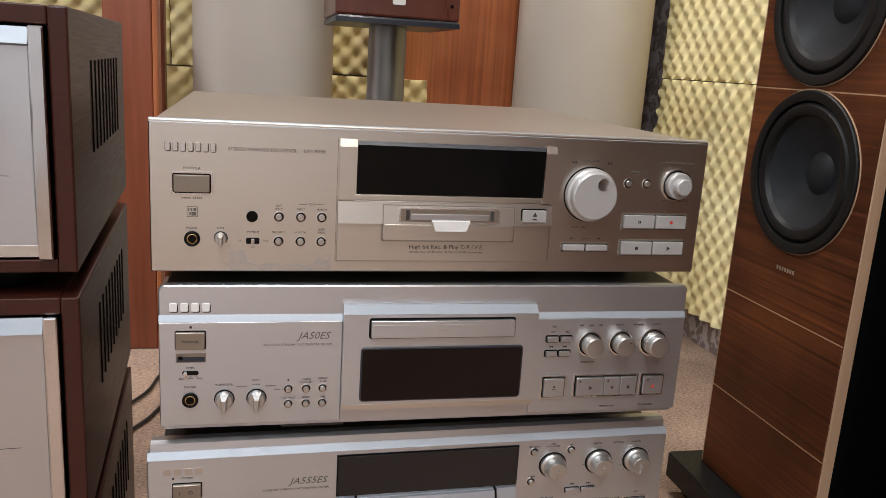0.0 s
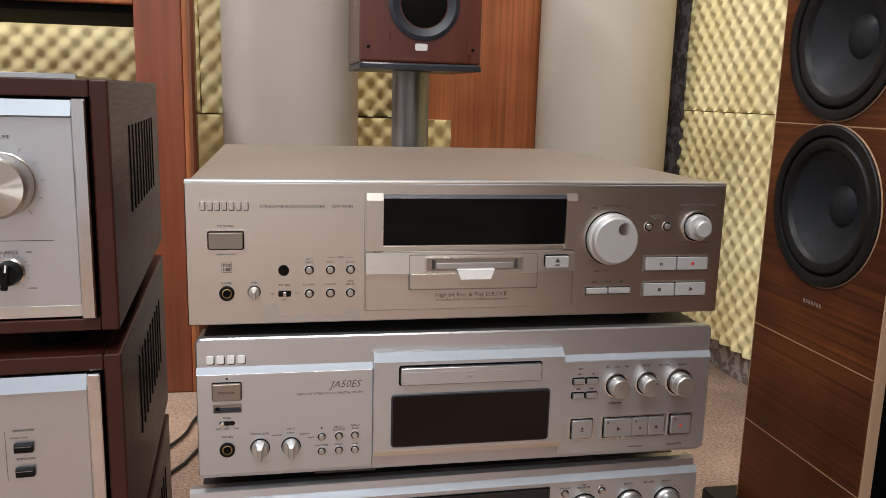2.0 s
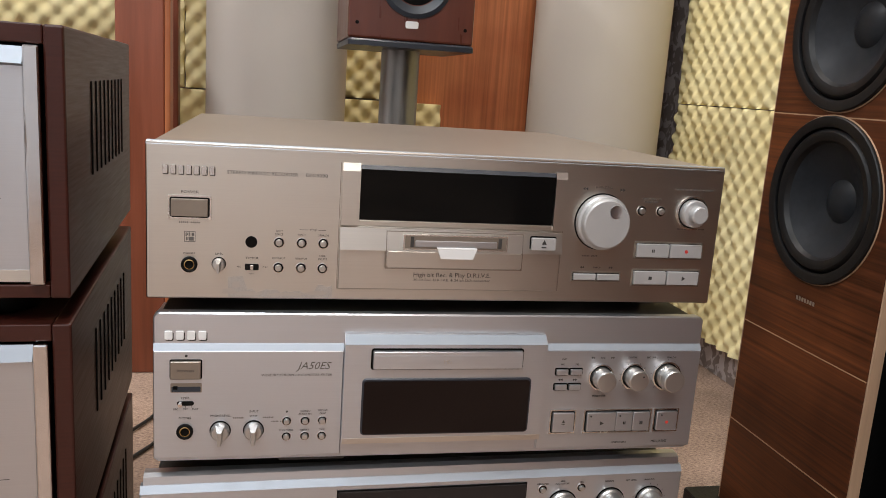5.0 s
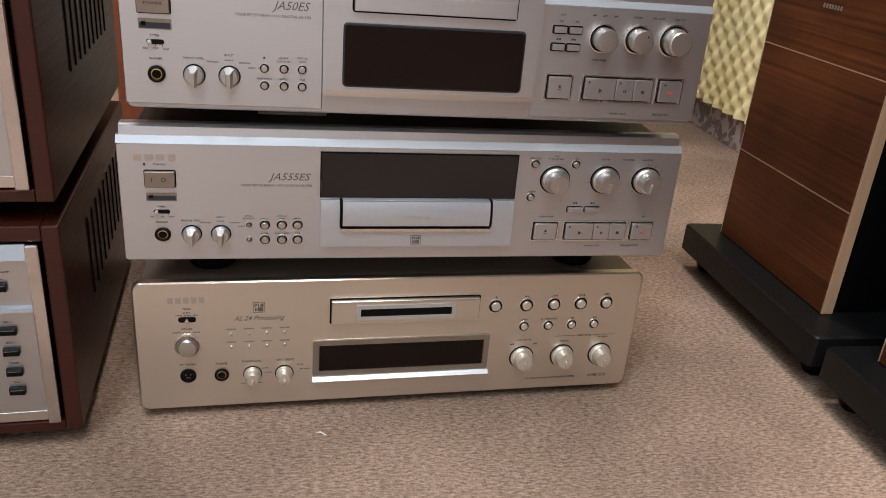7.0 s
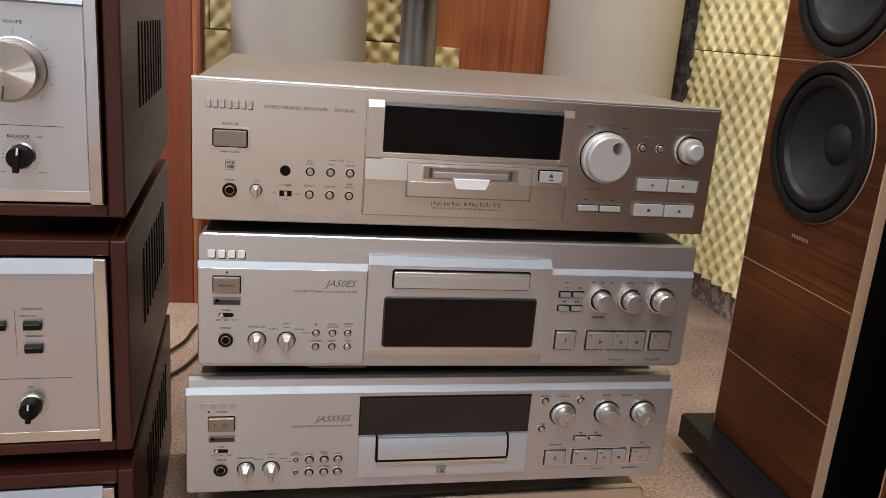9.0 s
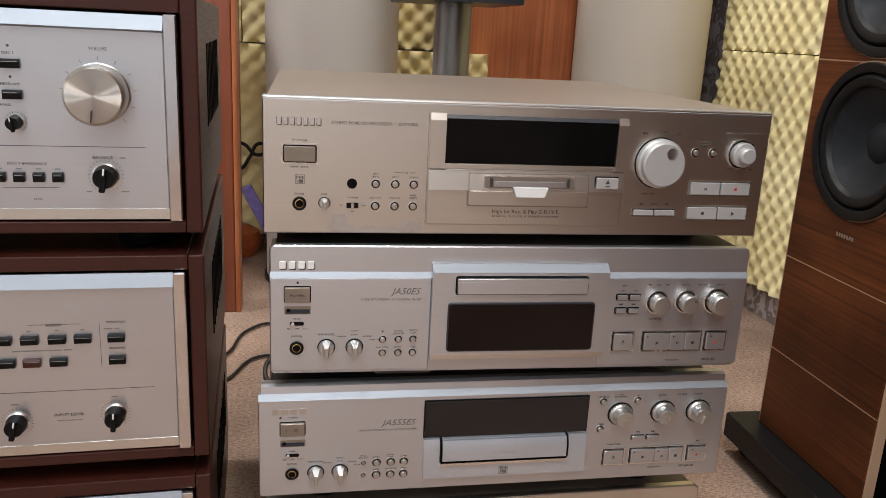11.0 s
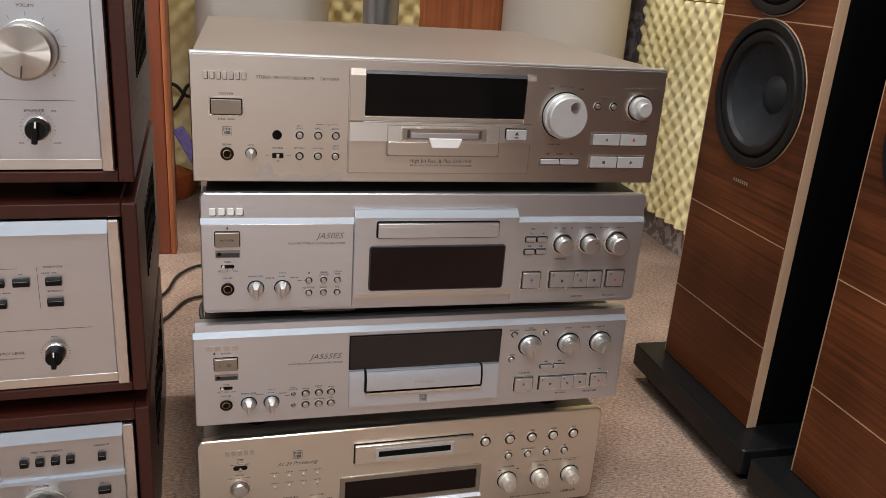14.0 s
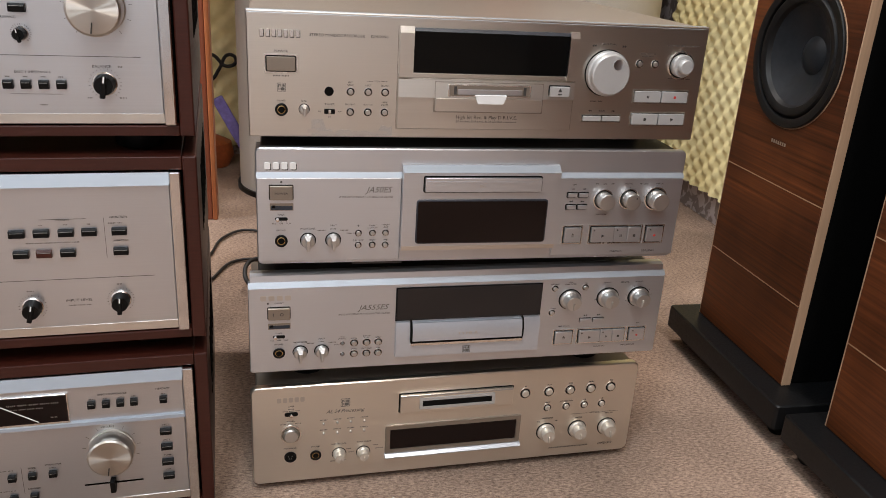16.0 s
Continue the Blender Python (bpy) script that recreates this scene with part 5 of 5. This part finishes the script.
# ---- stack of amplifiers in wooden cases ----
def amplifier(z, height, front, label, m_turn=4.0):
    """Origin at the lower right front corner of the wooden case; the unit runs towards -x."""
    u = thing("amplifier", label, "amplifier", pose(-0.2655, -0.0195, z, 0, 0, m_turn), "stacked amplifiers")
    w, d, t = 0.448, 0.37, 0.0125
    part("case_side", box(-t, 0.0, 0.0, d, 0.0, height, 0.0015), M_MAHOG, u)
    part("case_side", box(-w, -w + t, 0.0, d, 0.0, height, 0.0015), M_MAHOG, u)
    part("case_top", box(-w + t + 0.0002, -t - 0.0002, 0.0004, d, height - t, height - 0.0002, 0.001), M_MAHOG, u)
    part("case_bottom", box(-w + t + 0.0002, -t - 0.0002, 0.0004, d, 0.0002, 0.0095, 0.001), M_MAHOG, u)
    part("rear_panel", box(-w + t, -t, d - 0.012, d - 0.004, 0.0095, height - t), M_DARKCASE, u)
    for k in range(9):
        yy = 0.105 + k * 0.0238
        part("vent_slot", plate(-0.036, 0.036, -0.0021, 0.0021, -0.0006, 0.001, 0.0018), M_BLACK, u).matrix_basis = Matrix.Translation((0.0002, yy, height * 0.60)) @ Matrix(((0, -1, 0, 0), (0, 0, 1, 0), (1, 0, 0, 0), (0, 0, 0, 1)))
    for fx in (-0.05, -w + 0.05):
        for fy in (0.05, d - 0.05):
            part("foot", upright([(0, -0.018), (0.02, -0.018), (0.022, -0.015), (0.022, 0.0), (0, 0.0)], fx, fy, 20), M_PLASTIC, u)
    z0, z1 = 0.0105, height - t - 0.001
    x0, x1 = -w + t + 0.002, -t - 0.002
    part("recess", box(x0 - 0.001, x1 + 0.001, 0.012, 0.02, z0 - 0.0008, z1 + 0.0008), M_BLACK, u)
    part("front_panel", box(x0 + 0.010, x1 - 0.010, 0.001, 0.011, z0 + 0.0005, z1 - 0.0015, 0.0008, 1), M_PANEL, u, "brushed silver front")
    for a, b in ((x0, x0 + 0.0095), (x1 - 0.0095, x1)):
        part("corner_pillar", box(a, b, -0.0045, 0.011, z0, z1, 0.0012), M_POLISH, u, "polished silver pillar")
    part("top_bevel", prism([(0.001, z1 - 0.0135), (-0.0035, z1 - 0.0120), (0.0015, z1 - 0.0012), (0.003, z1 - 0.0012)], x0 + 0.010, x1 - 0.010), M_BEVEL, u, "bright bevelled upper edge")
    part("bottom_bevel", prism([(0.0015, z0 + 0.0005), (0.0002, z0 + 0.0010), (0.0004, z0 + 0.0090), (0.0015, z0 + 0.0092)], x0 + 0.010, x1 - 0.010), M_CHAMP, u)
    front(u, lambda X: X + 0.2655, lambda Z: Z - z, 0.001)
    return u


def rocker(x, z, w, h, y, u, mat=None):
    b = part("rocker_switch", prism([(y + 0.0005, z - h / 2), (y - 0.0036, z - h / 2), (y - 0.0042, z + h * 0.30), (y - 0.0034, z + h / 2), (y + 0.0005, z + h / 2)], x - w / 2, x + w / 2), mat or M_PLASTIC, u)
    part("switch_highlight", prism([(y - 0.0044, z + h * 0.19), (y - 0.0043, z + h * 0.25), (y - 0.0038, z + h * 0.25), (y - 0.0038, z + h * 0.19)], x - w / 2 + 0.0008, x + w / 2 - 0.0008), M_STEEL, b)
    return b


def black_knob(x, z, r, y, u, turn=0.0, length=0.013):
    k = part("selector_knob", lathe([(r, y + 0.0005), (r, y - 0.006), (r * 0.88, y - length), (0, y - length)], x, z, 32), M_PLASTIC, u)
    part("knob_skirt", lathe([(r * 1.16, y + 0.0005), (r * 1.16, y - 0.0012), (r * 1.03, y - 0.0020), (r * 1.01, y + 0.0005)], x, z, 32), M_SATIN, k, "thin silver skirt")
    g = part("grip", box(-r * 0.26, r * 0.26, -0.0022, 0.0012, -r * 1.2, r * 0.95, 0.0006, 1), M_PLASTIC, k)
    g.matrix_basis = Matrix.Translation((x, y - length, z)) @ Matrix.Rotation(radians(turn), 4, "Y")
    part("knob_cap", box(-r * 0.07, r * 0.07, -0.0006, 0.0, r * 0.35, r * 0.95), M_WHITE, k).matrix_basis = Matrix.Translation((x, y - length - 0.0022, z)) @ Matrix.Rotation(radians(turn), 4, "Y")
    tick_ring(x, z, r * 1.45, y, u, 21, -140, 140, 0.0014)
    return k


def volume_knob(x, z, r, y, u, length=0.026):
    k = part("volume_knob", lathe([(r, y + 0.0005), (r, y - 0.003), (r * 0.965, y - 0.0035), (r * 0.965, y - length + 0.004), (r * 0.93, y - length + 0.0012), (r * 0.86, y - length), (0, y - length - 0.0006)], x, z, 72), M_SPUN, u, "spun aluminium volume knob")
    part("pointer_line", box(-0.0005, 0.0005, -0.0004, 0.0004, -r * 0.85, -r * 0.45), M_INK, k).matrix_basis = Matrix.Translation((x, y - length - 0.0006, z)) @ Matrix.Rotation(radians(8), 4, "Y")
    tick_ring(x, z, r * 1.16, y, u, 11, -140, 140, 0.003)
    return k


def front_preamp(u, X, Z, y):
    volume_knob(X(-0.3365), Z(0.5185), 0.0222, y, u)
    lettering("VOLUME", X(-0.336), Z(0.5495), 0.0026, y - 0.0002, M_INK, u, 0.0125)
    black_knob(X(-0.3355), Z(0.4565), 0.0085, y, u, 8)
    lettering("BALANCE", X(-0.337), Z(0.4695), 0.0025, y - 0.0002, M_INK, u, 0.0145)
    bars([(X(-0.3225), Z(0.4705), 0.004, 0.0011), (X(-0.384), Z(0.4385), 0.006, 0.0011), (X(-0.348), Z(0.4445), 0.004, 0.001), (X(-0.322), Z(0.4445), 0.006, 0.001)], y, M_INK, u)
    part("rule", box(X(-0.56), X(-0.306), y - 0.0002, y + 0.0003, Z(0.4785), Z(0.4789)), M_INK, u)
    for z, wd in ((0.538, "DISC 1"), (0.516, "HEAD AMP")):
        rocker(X(-0.3955), Z(z), 0.0125, 0.0066, y, u)
        lettering(wd, X(-0.3965), Z(z + 0.0065), 0.0020, y - 0.0002, M_INK, u)
        part("pilot_lamp", lathe([(0.0009, y + 0.0005), (0.0009, y - 0.0006), (0, y - 0.0007)], X(-0.3962), Z(z + 0.0125), 12), M_INK, u)
        rocker(X(-0.440), Z(z), 0.0125, 0.0066, y, u)
    black_knob(X(-0.3950), Z(0.4960), 0.0050, y, u, -10, 0.012)
    lettering("TRIMMING", X(-0.404), Z(0.5075), 0.0020, y - 0.0002, M_INK, u)
    for x in (-0.4225, -0.4090, -0.3957, -0.3823, -0.3690):
        rocker(X(x), Z(0.4555), 0.0074, 0.0070, y, u)
    lettering("DISC 1 IMPEDANCE", X(-0.390), Z(0.4645), 0.0020, y - 0.0002, M_INK, u, 0.027)
    bars([(X(x), Z(0.4615), 0.004, 0.001) for x in (-0.409, -0.3957, -0.3823, -0.369)], y, M_INK, u)
    part("rule", box(X(-0.408), X(-0.369), y - 0.0002, y + 0.0003, Z(0.4472), Z(0.4475)), M_INK, u)
    for x in (-0.50, -0.56, -0.62):
        black_knob(X(x), Z(0.4565), 0.0085, y, u, 0)


def front_power(u, X, Z, y):
    for k, x in enumerate((-0.417, -0.399, -0.379, -0.360)):
        rocker(X(x if k else -0.4185), Z(0.3255), 0.0125, 0.0066, y, u)
    rocker(X(-0.335), Z(0.3255), 0.0125, 0.0066, y, u)
    for k, x in enumerate((-0.417, -0.3985, -0.379)):
        rocker(X(x), Z(0.3065), 0.0125, 0.0066, y, u, M_MAHOG if k == 1 else None)
    rocker(X(-0.335), Z(0.3065), 0.0125, 0.0066, y, u)
    part("rule", box(X(-0.3475), X(-0.3472), y - 0.0002, y + 0.0003, Z(0.300), Z(0.338)), M_INK, u)
    part("rule", box(X(-0.58), X(-0.308), y - 0.0002, y + 0.0003, Z(0.2805), Z(0.2809)), M_INK, u)
    part("rule", box(X(-0.400), X(-0.362), y - 0.0002, y + 0.0003, Z(0.3375), Z(0.3378)), M_INK, u)
    lettering("SPEAKERS", X(-0.381), Z(0.3365), 0.0019, y - 0.0012, M_INK, u)
    lettering("OPERATION", X(-0.3350), Z(0.3375), 0.0019, y - 0.0002, M_INK, u, 0.0145)
    lettering("SUBSONIC", X(-0.3345), Z(0.3155), 0.0016, y - 0.0002, M_INK, u, 0.0125)
    bars([(X(-0.338), Z(0.3328), 0.012, 0.0011), (X(-0.390), Z(0.3160), 0.045, 0.0011), (X(-0.374), Z(0.2545), 0.019, 0.0011), (X(-0.414), Z(0.2705), 0.006, 0.0011), (X(-0.339), Z(0.2735), 0.005, 0.0011)] + [(X(x), Z(0.3325), 0.003, 0.001) for x in (-0.399, -0.379, -0.36)], y, M_INK, u)
    lettering("INPUT LEVEL", X(-0.3745), Z(0.2585), 0.0024, y - 0.0002, M_INK, u, 0.0225)
    black_knob(X(-0.4135), Z(0.2550), 0.0078, y, u, 12)
    black_knob(X(-0.3390), Z(0.2580), 0.0078, y, u, 4)
    part("meter", plate(X(-0.62), X(-0.47), Z(0.300), Z(0.352), y - 0.0015, y + 0.0005, 0.002), M_GLASS, u)


def front_integrated(u, X, Z, y):
    part("ridge", prism([(y + 0.0005, Z(0.1275)), (y - 0.0045, Z(0.1285)), (y - 0.0035, Z(0.1315)), (y + 0.0005, Z(0.1325))], X(-0.69), X(-0.2855)), M_BEVEL, u, "bright raised ridge")
    m = part("meter", plate(X(-0.52), X(-0.3945), Z(0.1315), Z(0.1640), y - 0.0022, y + 0.0005, 0.0008, 0.0004), M_SATIN, u)
    part("meter_face", plate(X(-0.519), X(-0.3957), Z(0.1345), Z(0.1630), y - 0.0025, y, 0.0006), M_SMOKE, m)
    bars([(X(-0.425), Z(0.1555), 0.045, 0.0014), (X(-0.430), Z(0.1510), 0.03, 0.0011), (X(-0.408), Z(0.1400), 0.006, 0.0011)], y - 0.0025, M_STEEL, m)
    part("needle", box(-0.019, 0.019, -0.0004, 0.0002, -0.0004, 0.0004), M_WHITE, m).matrix_basis = Matrix.Translation((X(-0.438), y - 0.0027, Z(0.1460))) @ Matrix.Rotation(radians(32), 4, "Y")
    for x in (-0.3745, -0.3615, -0.3485, -0.3360, -0.3090):
        rocker(X(x), Z(0.1490), 0.0068, 0.0068, y, u)
    lettering("DISC 1 IMPEDANCE", X(-0.3553), Z(0.1580), 0.0018, y - 0.0002, M_INK, u, 0.026)
    lettering("HEADAMP", X(-0.3090), Z(0.1595), 0.0018, y - 0.0002, M_INK, u, 0.013)
    bars([(X(x), Z(0.1545), 0.004, 0.001) for x in (-0.3745, -0.3615, -0.3485, -0.336, -0.309)], y, M_INK, u)
    volume_knob(X(-0.3605), Z(0.0975), 0.0220, y, u, 0.019)
    lettering("VOLUME", X(-0.3625), Z(0.1215), 0.0018, y - 0.0002, M_INK, u, 0.012)
    for z, wd in ((0.112, "DISC 1"), (0.094, "DISC 2"), (0.076, "TUNER"), (0.059, "AUX")):
        rocker(X(-0.3090), Z(z), 0.0110, 0.0062, y, u)
        lettering(wd, X(-0.3090), Z(z + 0.0062), 0.0016, y - 0.0002, M_INK, u)
    part("balance_slot", box(X(-0.389), X(-0.334), y - 0.0004, y + 0.0004, Z(0.0560), Z(0.0578)), M_BLACK, u)
    part("balance_slider", box(X(-0.3645), X(-0.3595), y - 0.009, y, Z(0.0500), Z(0.0635), 0.0006, 1), M_PLASTIC, u)
    for x, z in ((-0.4525, 0.0745), (-0.4345, 0.075), (-0.4160, 0.0755), (-0.4535, 0.051), (-0.4350, 0.0515), (-0.4715, 0.074), (-0.472, 0.0505)):
        rocker(X(x), Z(z), 0.0070, 0.0066, y, u)
    part("rule", box(X(-0.4440), X(-0.4437), y - 0.0002, y + 0.0003, Z(0.054), Z(0.085)), M_INK, u)
    lettering("MODE", X(-0.4345), Z(0.0825), 0.0017, y - 0.0002, M_INK, u)
    lettering("ATTENUATOR", X(-0.4155), Z(0.0845), 0.0017, y - 0.0002, M_INK, u, 0.015)
    lettering("SUBSONIC", X(-0.4350), Z(0.0590), 0.0016, y - 0.0002, M_INK, u, 0.0115)
    bars([(X(-0.4345), Z(0.0797), 0.006, 0.001), (X(-0.416), Z(0.0815), 0.006, 0.001), (X(-0.4600), Z(0.0825), 0.018, 0.001), (X(-0.4600), Z(0.0590), 0.018, 0.001)], y, M_INK, u)


amplifier(0.4115, 0.1795, front_preamp, "silver preamplifier in dark mahogany case with large volume knob")
amplifier(0.2145, 0.1790, front_power, "silver power amplifier in dark mahogany case with black switches")
amplifier(0.0180, 0.1785, front_integrated, "silver integrated amplifier in dark mahogany case with black meter")
